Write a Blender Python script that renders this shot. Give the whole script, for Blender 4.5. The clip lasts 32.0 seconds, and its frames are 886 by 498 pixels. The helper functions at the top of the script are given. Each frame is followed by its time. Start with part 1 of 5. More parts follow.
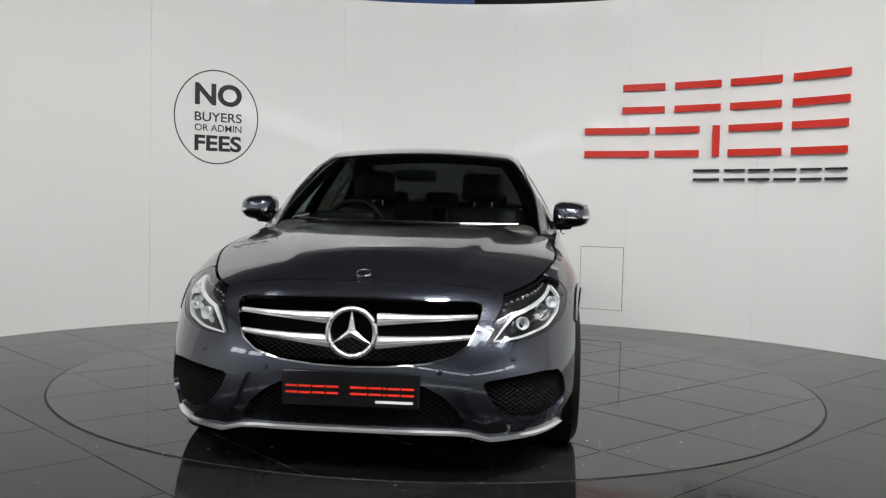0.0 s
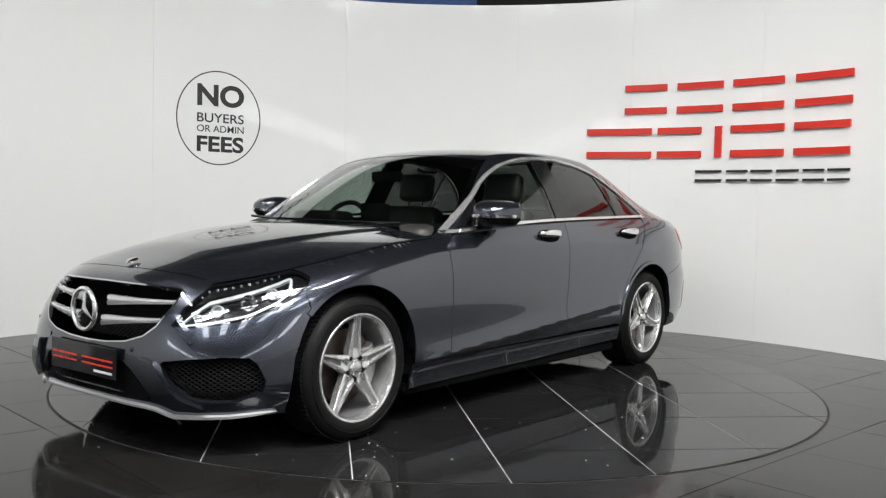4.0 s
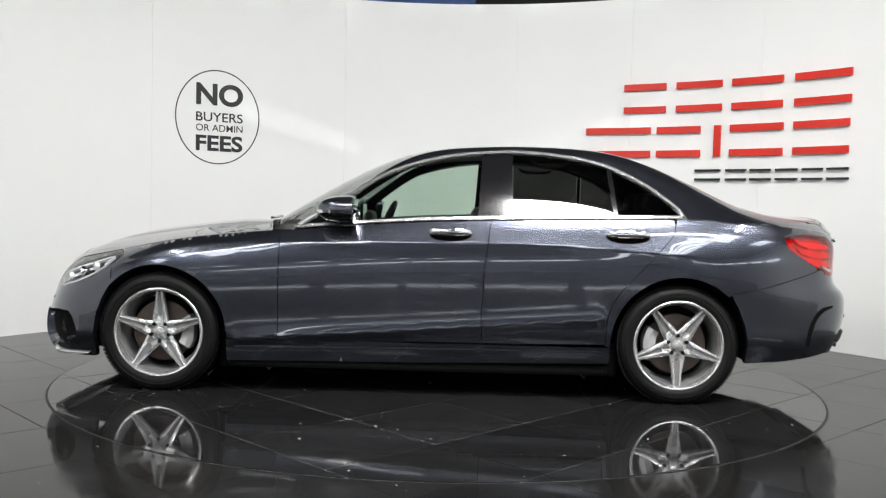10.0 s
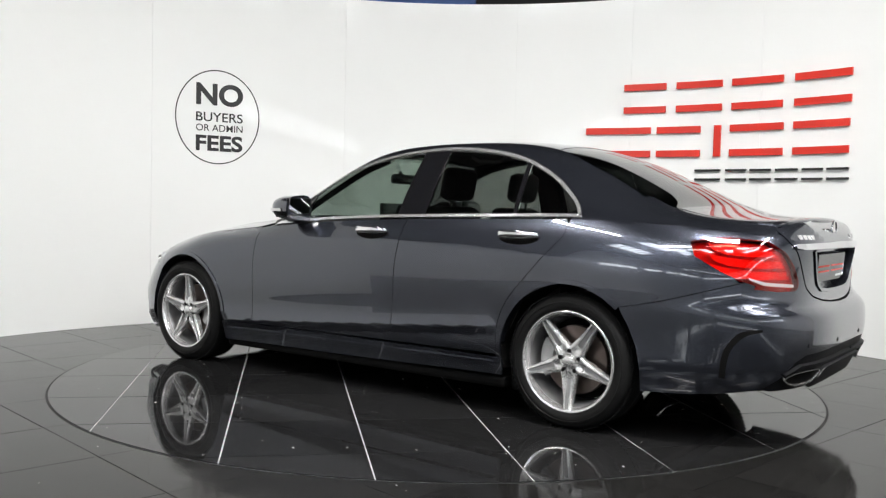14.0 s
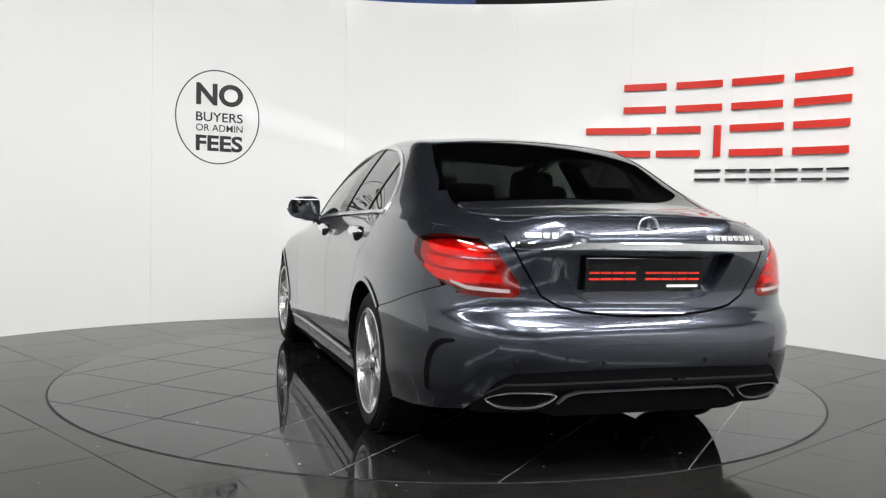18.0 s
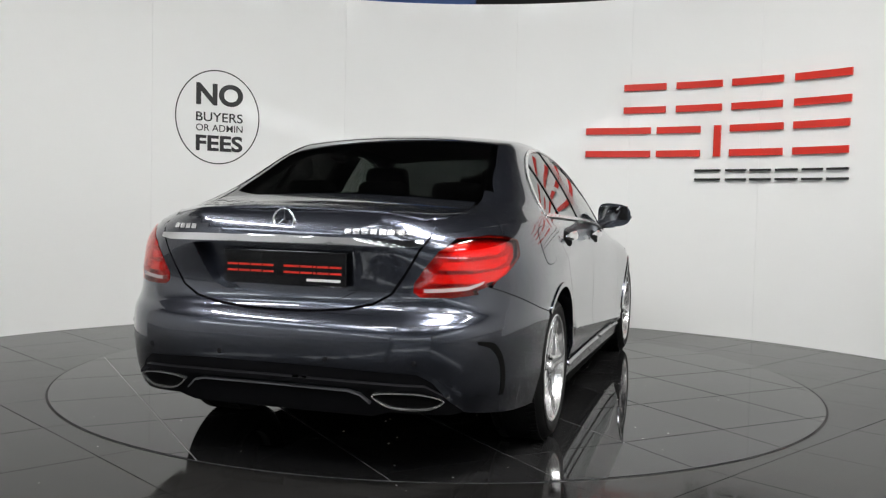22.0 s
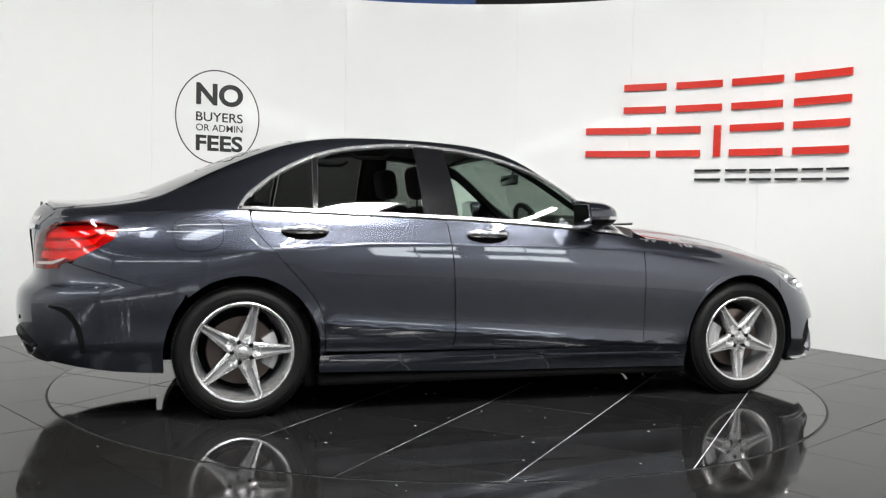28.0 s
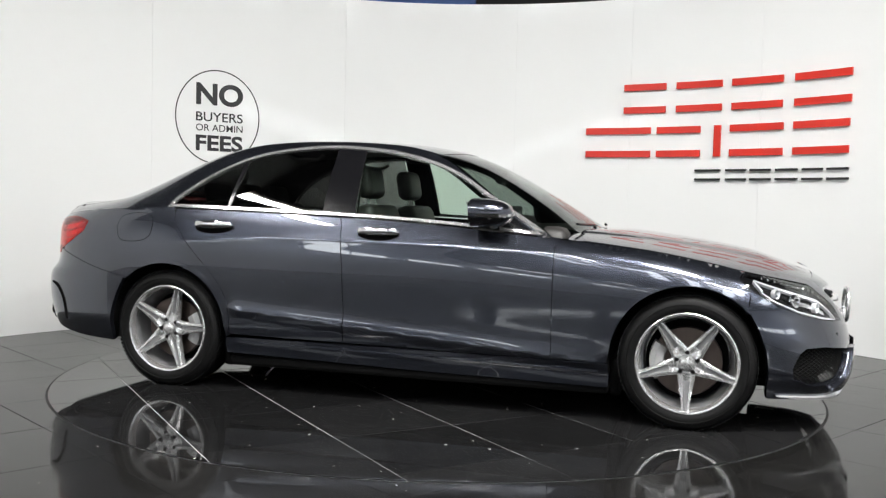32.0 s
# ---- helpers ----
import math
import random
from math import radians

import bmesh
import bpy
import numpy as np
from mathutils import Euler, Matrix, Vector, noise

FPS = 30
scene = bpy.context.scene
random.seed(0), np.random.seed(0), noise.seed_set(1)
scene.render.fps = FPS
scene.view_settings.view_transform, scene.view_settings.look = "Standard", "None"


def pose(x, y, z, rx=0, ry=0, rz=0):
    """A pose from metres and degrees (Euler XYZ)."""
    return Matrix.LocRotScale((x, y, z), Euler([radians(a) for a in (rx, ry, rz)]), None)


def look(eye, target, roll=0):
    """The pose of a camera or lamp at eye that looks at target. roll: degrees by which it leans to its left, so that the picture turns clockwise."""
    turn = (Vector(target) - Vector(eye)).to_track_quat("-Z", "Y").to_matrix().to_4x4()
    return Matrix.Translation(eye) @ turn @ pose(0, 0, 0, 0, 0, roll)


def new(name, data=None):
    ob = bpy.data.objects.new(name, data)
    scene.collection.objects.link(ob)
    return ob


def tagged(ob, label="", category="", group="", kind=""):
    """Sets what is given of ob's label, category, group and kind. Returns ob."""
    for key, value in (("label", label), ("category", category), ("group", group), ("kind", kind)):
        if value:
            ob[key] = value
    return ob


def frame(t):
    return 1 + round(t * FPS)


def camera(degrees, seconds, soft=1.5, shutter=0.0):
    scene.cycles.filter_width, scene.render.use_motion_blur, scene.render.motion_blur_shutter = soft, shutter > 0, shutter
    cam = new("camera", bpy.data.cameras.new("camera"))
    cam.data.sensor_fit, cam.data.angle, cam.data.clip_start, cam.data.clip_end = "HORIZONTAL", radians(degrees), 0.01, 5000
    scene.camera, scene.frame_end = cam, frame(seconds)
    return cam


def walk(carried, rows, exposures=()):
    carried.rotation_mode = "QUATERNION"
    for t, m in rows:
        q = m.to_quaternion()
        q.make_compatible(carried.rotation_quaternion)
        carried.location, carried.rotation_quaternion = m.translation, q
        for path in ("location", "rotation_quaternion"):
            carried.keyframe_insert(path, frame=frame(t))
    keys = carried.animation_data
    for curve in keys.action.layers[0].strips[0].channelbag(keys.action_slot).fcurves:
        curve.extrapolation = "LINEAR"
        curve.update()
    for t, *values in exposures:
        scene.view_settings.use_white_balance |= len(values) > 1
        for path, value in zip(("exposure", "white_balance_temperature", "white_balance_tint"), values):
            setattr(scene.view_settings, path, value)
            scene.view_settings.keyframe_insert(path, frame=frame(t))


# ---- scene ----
from mathutils import geometry

# ---------------------------------------------------------------- camera
EYE = Vector((0.0, -5.647, 1.045))


def aim(dx, dy):
    """The fixed camera, turned by a few hundredths of a degree where the mount settles."""
    yaw, tilt = radians(0.128 - dx * 0.036), radians(2.607 - dy * 0.036)
    way = Vector((math.sin(yaw) * math.cos(tilt), math.cos(yaw) * math.cos(tilt), -math.sin(tilt)))
    return look(EYE, EYE + way * 8, 1.357)


cam = camera(52.35, 32.0, soft=1.25)
walk(cam, [(0.0, aim(-2, 0)), (1.0, aim(-2, 2)), (3.0, aim(0.5, 2)), (6.0, aim(2.5, 0)), (9.0, aim(0, 0)), (32.0, aim(0, 0))],
     exposures=[(0.0, -0.5), (1.0, -0.47), (2.0, -0.57), (3.0, -0.43), (6.0, -0.08), (7.0, -0.1), (9.0, -0.12), (12.0, 0.0), (13.0, 0.02), (17.0, -0.02), (18.0, -0.04), (19.0, -0.11), (20.4, -0.22), (22.0, -0.36), (23.0, -0.28), (25.0, -0.12), (28.0, -0.04), (30.0, -0.07), (32.0, -0.04)])

# ---------------------------------------------------------------- world and lights
world = bpy.data.worlds.new("world")
scene.world = world
world.use_nodes = True
bg = world.node_tree.nodes["Background"]
bg.inputs[0].default_value = (0.75, 0.85, 1.0, 1)
bg.inputs[1].default_value = 0.15


def area(name, x, y, z, sx, sy, watts, rx=0, ry=0, rz=0, colour=(1.0, 0.97, 0.93)):
    lamp = bpy.data.lights.new(name, "AREA")
    lamp.shape, lamp.size, lamp.size_y, lamp.energy, lamp.color = "RECTANGLE", sx, sy, watts, colour
    ob = new(name, lamp)
    ob.matrix_world = pose(x, y, z, rx, ry, rz)
    return ob


# ---------------------------------------------------------------- materials
def material(name, colour, rough=0.5, metal=0.0, coat=0.0, coat_rough=0.03, coat_ior=1.5, var=0.0, scale=8.0, bump=0.0, bscale=60.0,
             rvar=0.0, emit=None, ior=1.5, specular=0.5, random_tint=0.0, bdist=0.002):
    m = bpy.data.materials.new(name)
    m.use_nodes = True
    t = m.node_tree
    b = t.nodes["Principled BSDF"]
    b.inputs["Base Color"].default_value = (*colour, 1)
    b.inputs["Roughness"].default_value = rough
    b.inputs["Metallic"].default_value = metal
    b.inputs["Coat Weight"].default_value = coat
    b.inputs["Coat Roughness"].default_value = coat_rough
    b.inputs["Coat IOR"].default_value = coat_ior
    b.inputs["IOR"].default_value = ior
    b.inputs["Specular IOR Level"].default_value = specular
    co = t.nodes.new("ShaderNodeTexCoord")
    if var or rvar:
        n = t.nodes.new("ShaderNodeTexNoise")
        n.inputs["Scale"].default_value = scale
        n.inputs["Detail"].default_value = 6
        t.links.new(co.outputs["Object"], n.inputs["Vector"])
        if var:
            r = t.nodes.new("ShaderNodeMapRange")
            r.inputs[3].default_value, r.inputs[4].default_value = 1 - var, 1 + var
            t.links.new(n.outputs["Fac"], r.inputs[0])
            value = r.outputs[0]
            if random_tint:
                oi = t.nodes.new("ShaderNodeObjectInfo")
                q = t.nodes.new("ShaderNodeMapRange")
                q.inputs[3].default_value, q.inputs[4].default_value = 1 - random_tint, 1 + random_tint
                t.links.new(oi.outputs["Random"], q.inputs[0])
                mm = t.nodes.new("ShaderNodeMath")
                mm.operation = "MULTIPLY"
                t.links.new(value, mm.inputs[0])
                t.links.new(q.outputs[0], mm.inputs[1])
                value = mm.outputs[0]
            v = t.nodes.new("ShaderNodeVectorMath")
            v.operation = "SCALE"
            v.inputs[0].default_value = colour
            t.links.new(value, v.inputs["Scale"])
            t.links.new(v.outputs[0], b.inputs["Base Color"])
        if rvar:
            r = t.nodes.new("ShaderNodeMapRange")
            r.inputs[1].default_value, r.inputs[2].default_value = 0.35, 0.7
            r.inputs[3].default_value, r.inputs[4].default_value = max(rough - rvar, 0.01), rough + rvar
            t.links.new(n.outputs["Fac"], r.inputs[0])
            t.links.new(r.outputs[0], b.inputs["Roughness"])
    if bump:
        n = t.nodes.new("ShaderNodeTexNoise")
        n.inputs["Scale"].default_value = bscale
        n.inputs["Detail"].default_value = 3
        t.links.new(co.outputs["Object"], n.inputs["Vector"])
        k = t.nodes.new("ShaderNodeBump")
        k.inputs["Strength"].default_value = bump
        k.inputs["Distance"].default_value = bdist
        t.links.new(n.outputs["Fac"], k.inputs["Height"])
        t.links.new(k.outputs[0], b.inputs["Normal"])
    if emit:
        b.inputs["Emission Color"].default_value = (*emit[:3], 1)
        b.inputs["Emission Strength"].default_value = emit[3]
    return m


def dusted(m, scale, share, level):
    """Scatters small pale specks of dust over a material."""
    t = m.node_tree
    b = t.nodes["Principled BSDF"]
    co = t.nodes.new("ShaderNodeTexCoord")
    vo = t.nodes.new("ShaderNodeTexVoronoi")
    vo.inputs["Scale"].default_value = scale
    t.links.new(co.outputs["Object"], vo.inputs["Vector"])
    wn = t.nodes.new("ShaderNodeSeparateColor")
    t.links.new(vo.outputs["Color"], wn.inputs[0])
    size = t.nodes.new("ShaderNodeMath")
    size.operation = "MULTIPLY"
    size.inputs[1].default_value = share
    t.links.new(wn.outputs[0], size.inputs[0])
    less = t.nodes.new("ShaderNodeMath")
    less.operation = "LESS_THAN"
    t.links.new(vo.outputs["Distance"], less.inputs[0])
    t.links.new(size.outputs[0], less.inputs[1])
    pick = t.nodes.new("ShaderNodeMath")
    pick.operation = "GREATER_THAN"
    pick.inputs[1].default_value = 0.72
    t.links.new(wn.outputs[1], pick.inputs[0])
    both_ = t.nodes.new("ShaderNodeMath")
    both_.operation = "MULTIPLY"
    t.links.new(less.outputs[0], both_.inputs[0])
    t.links.new(pick.outputs[0], both_.inputs[1])
    mix = t.nodes.new("ShaderNodeMix")
    mix.data_type = "RGBA"
    old = b.inputs["Base Color"].links[0].from_socket
    t.links.new(both_.outputs[0], mix.inputs["Factor"])
    t.links.new(old, mix.inputs["A"])
    mix.inputs["B"].default_value = (level, level, level * 0.96, 1)
    t.links.new(mix.outputs["Result"], b.inputs["Base Color"])
    return m


def glass_material(name, tint, ior=1.5, rough=0.0):
    """A thin pane: tinted see-through with a mirror gloss that grows at a glancing angle."""
    m = bpy.data.materials.new(name)
    m.use_nodes = True
    t = m.node_tree
    t.nodes.remove(t.nodes["Principled BSDF"])
    out = t.nodes["Material Output"]
    tr = t.nodes.new("ShaderNodeBsdfTransparent")
    tr.inputs[0].default_value = (*tint, 1)
    gl = t.nodes.new("ShaderNodeBsdfGlossy")
    gl.inputs["Roughness"].default_value = rough
    gl.inputs["Color"].default_value = (1, 1, 1, 1)
    lw = t.nodes.new("ShaderNodeLayerWeight")
    lw.inputs["Blend"].default_value = 0.5
    po = t.nodes.new("ShaderNodeMath")
    po.operation = "POWER"
    po.inputs[1].default_value = 5.0
    t.links.new(lw.outputs["Facing"], po.inputs[0])
    fr = t.nodes.new("ShaderNodeMath")
    fr.operation = "MULTIPLY_ADD"
    base = ((ior - 1) / (ior + 1)) ** 2 * 1.8
    fr.inputs[1].default_value, fr.inputs[2].default_value = 1 - base, base
    t.links.new(po.outputs[0], fr.inputs[0])
    mix = t.nodes.new("ShaderNodeMixShader")
    t.links.new(fr.outputs[0], mix.inputs[0])
    t.links.new(tr.outputs[0], mix.inputs[1])
    t.links.new(gl.outputs[0], mix.inputs[2])
    t.links.new(mix.outputs[0], out.inputs[0])
    return m


WALL = material("white gloss laminate", (0.80, 0.81, 0.80), 0.022, var=0.015, scale=1.5, bump=0.008, bscale=1.6, rvar=0.01, bdist=0.02, specular=0.24)
TILE = material("black polished tile", (0.0110, 0.0110, 0.0113), 0.04, var=0.4, scale=7, rvar=0.03, bump=0.03, bscale=4, random_tint=0.25, ior=1.27)
TILE_OUT = material("black polished tile, trodden", (0.010, 0.0098, 0.0095), 0.085, var=0.4, scale=5, rvar=0.05, bump=0.03, bscale=4, random_tint=0.25, ior=1.21)
dusted(TILE, 19, 0.125, 0.75)
dusted(TILE_OUT, 14, 0.075, 0.6)
GROUT = material("grey grout", (0.42, 0.42, 0.42), 0.8, var=0.2, scale=30)
GROUT_DARK = material("dark grout", (0.07, 0.07, 0.07), 0.8, var=0.2, scale=30)
GAP = material("black rubber gap", (0.006, 0.006, 0.006), 0.6, var=0.1, scale=20)
RED = material("red acrylic", (0.60, 0.030, 0.018), 0.3, var=0.05, scale=6, specular=0.4)
BLACK_SIGN = material("black acrylic", (0.012, 0.012, 0.013), 0.35, var=0.1, scale=20)
CONCRETE = material("painted blockwork", (0.72, 0.72, 0.71), 0.8, var=0.12, scale=2)
ROOF_SHEET = material("dark roof sheet", (0.06, 0.06, 0.065), 0.7, var=0.15, scale=1.5)
BLUE_STEEL = material("blue painted steel", (0.03, 0.12, 0.42), 0.45, var=0.1, scale=5)
FITTING = material("white enamelled fitting", (0.75, 0.75, 0.75), 0.4, var=0.03, scale=10)
TUBE = material("lit diffuser", (0.9, 0.9, 0.9), 0.5, emit=(1.0, 0.97, 0.92, 28.0))
# glow for the added, unseen panels down the hall
SLASH_GLOW = material("glowing slash panel", (0.8, 0.8, 0.8), 0.5, emit=(0.95, 0.98, 1.0, 15.0))
# glow for the added, unseen windows
STREAK_GLOW = material("glowing streak pane", (0.6, 0.6, 0.6), 0.3, emit=(0.92, 0.97, 1.0, 9.0))
SKYLIGHT_BRIGHT = material("bright rooflight", (0.8, 0.8, 0.8), 0.5, emit=(0.95, 0.97, 1.0, 30.0))
SKYLIGHT = material("milky rooflight", (0.8, 0.8, 0.8), 0.5, emit=(0.9, 0.95, 1.0, 14.0))


# ---------------------------------------------------------------- mesh helpers
def link(name, verts, faces, mat, parent=None, label="", smooth=False, normals=None):
    me = bpy.data.meshes.new(name)
    me.from_pydata([tuple(v) for v in verts], [], faces)
    me.materials.append(mat)
    if smooth or normals is not None:
        me.polygons.foreach_set("use_smooth", [True] * len(me.polygons))
    if normals is not None:
        me.normals_split_custom_set_from_vertices([tuple(n) for n in normals])
    me.update()
    ob = new(name, me)
    if parent:
        ob.parent = parent
    if label:
        tagged(ob, label)
    return ob


def part(name, bm, mat, parent=None, label="", smooth=False, at=None):
    me = bpy.data.meshes.new(name)
    bm.to_mesh(me)
    bm.free()
    me.materials.append(mat)
    if smooth:
        me.polygons.foreach_set("use_smooth", [True] * len(me.polygons))
        me.set_sharp_from_angle(angle=radians(38))
    ob = new(name, me)
    if parent:
        ob.parent = parent
    if at is not None:
        ob.matrix_basis = at
    if label:
        tagged(ob, label)
    return ob


def empty(name, m=None, parent=None):
    ob = new(name)
    ob.empty_display_size = 0.1
    if m is not None:
        ob.matrix_basis = m
    if parent:
        ob.parent = parent
    return ob


def box(sx, sy, sz, bevel=0.0, seg=2, at=(0, 0, 0), bm=None):
    bm = bm or bmesh.new()
    made = bmesh.ops.create_cube(bm, size=1)["verts"]
    for v in made:
        v.co = Vector((v.co.x * sx + at[0], v.co.y * sy + at[1], v.co.z * sz + at[2]))
    if bevel:
        edges = list({e for v in made for e in v.link_edges})
        bmesh.ops.bevel(bm, geom=edges, offset=bevel, segments=seg, affect="EDGES", profile=0.5)
    return bm


def tube(points, radius, bm=None, sides=10, closed=False, flat=1.0):
    """A round bar along a polyline; flat squeezes it in its second direction."""
    bm = bm or bmesh.new()
    pts = [Vector(p) for p in points]
    n = len(pts)
    rings = []
    for i, p in enumerate(pts):
        a = pts[(i - 1) % n] if closed or i else p
        b = pts[(i + 1) % n] if closed or i < n - 1 else p
        d = (b - a).normalized()
        ref = Vector((0, 0, 1)) if abs(d.z) < 0.9 else Vector((1, 0, 0))
        s = d.cross(ref).normalized()
        u = s.cross(d)
        r = radius[i] if isinstance(radius, (list, tuple)) else radius
        rings.append([bm.verts.new(p + s * math.cos(k * math.tau / sides) * r * flat + u * math.sin(k * math.tau / sides) * r) for k in range(sides)])
    for i in range(n if closed else n - 1):
        a, b = rings[i], rings[(i + 1) % n]
        for k in range(sides):
            bm.faces.new((a[k], a[(k + 1) % sides], b[(k + 1) % sides], b[k]))
    if not closed:
        bm.faces.new(rings[0][::-1])
        bm.faces.new(rings[-1])
    bmesh.ops.recalc_face_normals(bm, faces=bm.faces)
    return bm


def lathe(profile, seg=48, bm=None, closed=False):
    """Turns (radius, along y) round the y axis."""
    bm = bm or bmesh.new()
    rings = []
    for r, y in profile:
        rings.append([bm.verts.new((r * math.cos(k * math.tau / seg), y, r * math.sin(k * math.tau / seg))) for k in range(seg)])
    pairs = list(zip(rings, rings[1:])) + ([(rings[-1], rings[0])] if closed else [])
    for a, b in pairs:
        for k in range(seg):
            bm.faces.new((a[k], a[(k + 1) % seg], b[(k + 1) % seg], b[k]))
    bmesh.ops.remove_doubles(bm, verts=bm.verts, dist=1e-6)
    bmesh.ops.recalc_face_normals(bm, faces=bm.faces)
    return bm


def prism(outline, z0, z1, bm=None, bevel=0.0):
    """A plate: the outline in x, y, from z0 to z1."""
    bm = bm or bmesh.new()
    lo = [bm.verts.new((x, y, z0)) for x, y in outline]
    hi = [bm.verts.new((x, y, z1)) for x, y in outline]
    n = len(outline)
    sides = [bm.faces.new((lo[i], lo[(i + 1) % n], hi[(i + 1) % n], hi[i])) for i in range(n)]
    top = bm.faces.new(hi)
    bm.faces.new(lo[::-1])
    if bevel:
        bmesh.ops.bevel(bm, geom=list(top.edges), offset=bevel, segments=2, affect="EDGES", profile=0.5)
    bmesh.ops.recalc_face_normals(bm, faces=bm.faces)
    return bm


def inside(poly, p):
    """Even-odd test of points p (n, 2) in the polygon."""
    poly = np.asarray(poly, float)
    hit = np.zeros(len(p), bool)
    a, b = poly, np.roll(poly, -1, 0)
    for (x1, y1), (x2, y2) in zip(a, b):
        if y1 == y2:
            continue
        hit ^= ((y1 > p[:, 1]) != (y2 > p[:, 1])) & (p[:, 0] < (x2 - x1) * (p[:, 1] - y1) / (y2 - y1) + x1)
    return hit


def resample(loop, step):
    out = []
    for (x1, y1), (x2, y2) in zip(loop, loop[1:] + loop[:1]):
        n = max(1, round(math.hypot(x2 - x1, y2 - y1) / step))
        out += [(x1 + (x2 - x1) * k / n, y1 + (y2 - y1) * k / n) for k in range(n)]
    return out


def rounded(loop, r, seg=4):
    """Rounds the corners of a loop of (u, v)."""
    out = []
    n = len(loop)
    for i in range(n):
        p, a, b = Vector(loop[i]), Vector(loop[i - 1]), Vector(loop[(i + 1) % n])
        da, db = (a - p), (b - p)
        k = min(r, da.length * 0.45, db.length * 0.45)
        s, e = p + da.normalized() * k, p + db.normalized() * k
        for j in range(seg + 1):
            t = j / seg
            q = s * (1 - t) ** 2 + p * 2 * t * (1 - t) + e * t * t
            out.append((q.x, q.y))
    return out


def spline_loop(pts, n=6):
    """A smooth closed loop through the points."""
    out = []
    m = len(pts)
    for i in range(m):
        p = [Vector(pts[(i + k - 1) % m]) for k in range(4)]
        for j in range(n):
            t = j / n
            q = 0.5 * (2 * p[1] + (p[2] - p[0]) * t + (2 * p[0] - 5 * p[1] + 4 * p[2] - p[3]) * t * t + (3 * p[1] - p[0] - 3 * p[2] + p[3]) * t ** 3)
            out.append((q.x, q.y))
    return out


def spline_line(pts, n=6):
    """A smooth open line through the points."""
    ext = [tuple(2 * a - b for a, b in zip(pts[0], pts[1]))] + list(pts) + [tuple(2 * a - b for a, b in zip(pts[-1], pts[-2]))]
    out = []
    for i in range(len(pts) - 1):
        p = [Vector(q) for q in ext[i:i + 4]]
        for j in range(n):
            t = j / n
            q = 0.5 * (2 * p[1] + (p[2] - p[0]) * t + (2 * p[0] - 5 * p[1] + 4 * p[2] - p[3]) * t * t + (3 * p[1] - p[0] - 3 * p[2] + p[3]) * t ** 3)
            out.append(tuple(q))
    return out + [tuple(pts[-1])]


def mesh2d(loops, step):
    """Triangles inside the first loop and outside the others."""
    loops = [resample(lo, step) for lo in loops]
    pts, edges = [], []
    for lo in loops:
        k = len(pts)
        pts += lo
        edges += [(k + i, k + (i + 1) % len(lo)) for i in range(len(lo))]
    rim = np.array(pts)
    (u0, v0), (u1, v1) = rim.min(0), rim.max(0)
    gu, gv = np.meshgrid(np.arange(u0 + step / 2, u1, step), np.arange(v0 + step / 2, v1, step))
    g = np.column_stack((gu.ravel(), gv.ravel()))
    keep = inside(loops[0], g)
    for lo in loops[1:]:
        keep &= ~inside(lo, g)
    g = g[keep]
    if len(g):
        d = np.full(len(g), 9.0)
        for k in range(0, len(rim), 200):
            d = np.minimum(d, np.linalg.norm(g[:, None] - rim[None, k:k + 200], axis=2).min(1))
        g = g[d > step * 0.45]
    allp = [Vector(p) for p in pts] + [Vector(p) for p in g]
    v, _, f, *_ = geometry.delaunay_2d_cdt(allp, edges, [], 0, 1e-6)
    v = np.array([(p.x, p.y) for p in v])
    c = np.array([v[list(t)].mean(0) for t in f])
    ok = inside(loops[0], c)
    for lo in loops[1:]:
        ok &= ~inside(lo, c)
    f = [tuple(t) for t, o in zip(f, ok) if o]
    return v, f


# ---------------------------------------------------------------- hall
def slab(name, x0, x1, y0, y1, z0, z1, mat, label):
    bm = box(x1 - x0, y1 - y0, z1 - z0, at=((x0 + x1) / 2, (y0 + y1) / 2, (z0 + z1) / 2))
    return tagged(part(name, bm, mat), label, "wall" if "wall" in name else "floor", kind="structure")


slab("wall_south", -9, 9, -30.2, -30, 0, 5.8, CONCRETE, "pale painted blockwork wall of the hall")
slab("wall_north", -9, 9, 8, 8.2, 0, 5.8, ROOF_SHEET, "dark sheet-clad wall behind the display")
slab("wall_west", -9.2, -9, -30, 8, 0, 5.8, CONCRETE, "pale painted blockwork wall of the hall")
slab("wall_east", 9, 9.2, -30, 8, 0, 5.8, CONCRETE, "pale painted blockwork wall of the hall")
tagged(slab("ceiling", -9.2, 9.2, -30.2, 8.2, 5.8, 6.0, ROOF_SHEET, "dark profiled roof sheeting of the hall"), category="ceiling")
tagged(part("steel_beam", box(1.5, 0.2, 0.9, 0.01, at=(-0.38, 6.0, 3.85)), BLUE_STEEL), "blue painted steel beam under the hall roof", "beam")
bm = box(0.18, 0.2, 3.4, 0.01, at=(-1.03, 6.0, 1.7))
box(0.18, 0.2, 3.4, 0.01, at=(0.27, 6.0, 1.7), bm=bm)
tagged(part("steel_frame", bm, BLUE_STEEL), "blue painted steel posts carrying the beam", "frame")


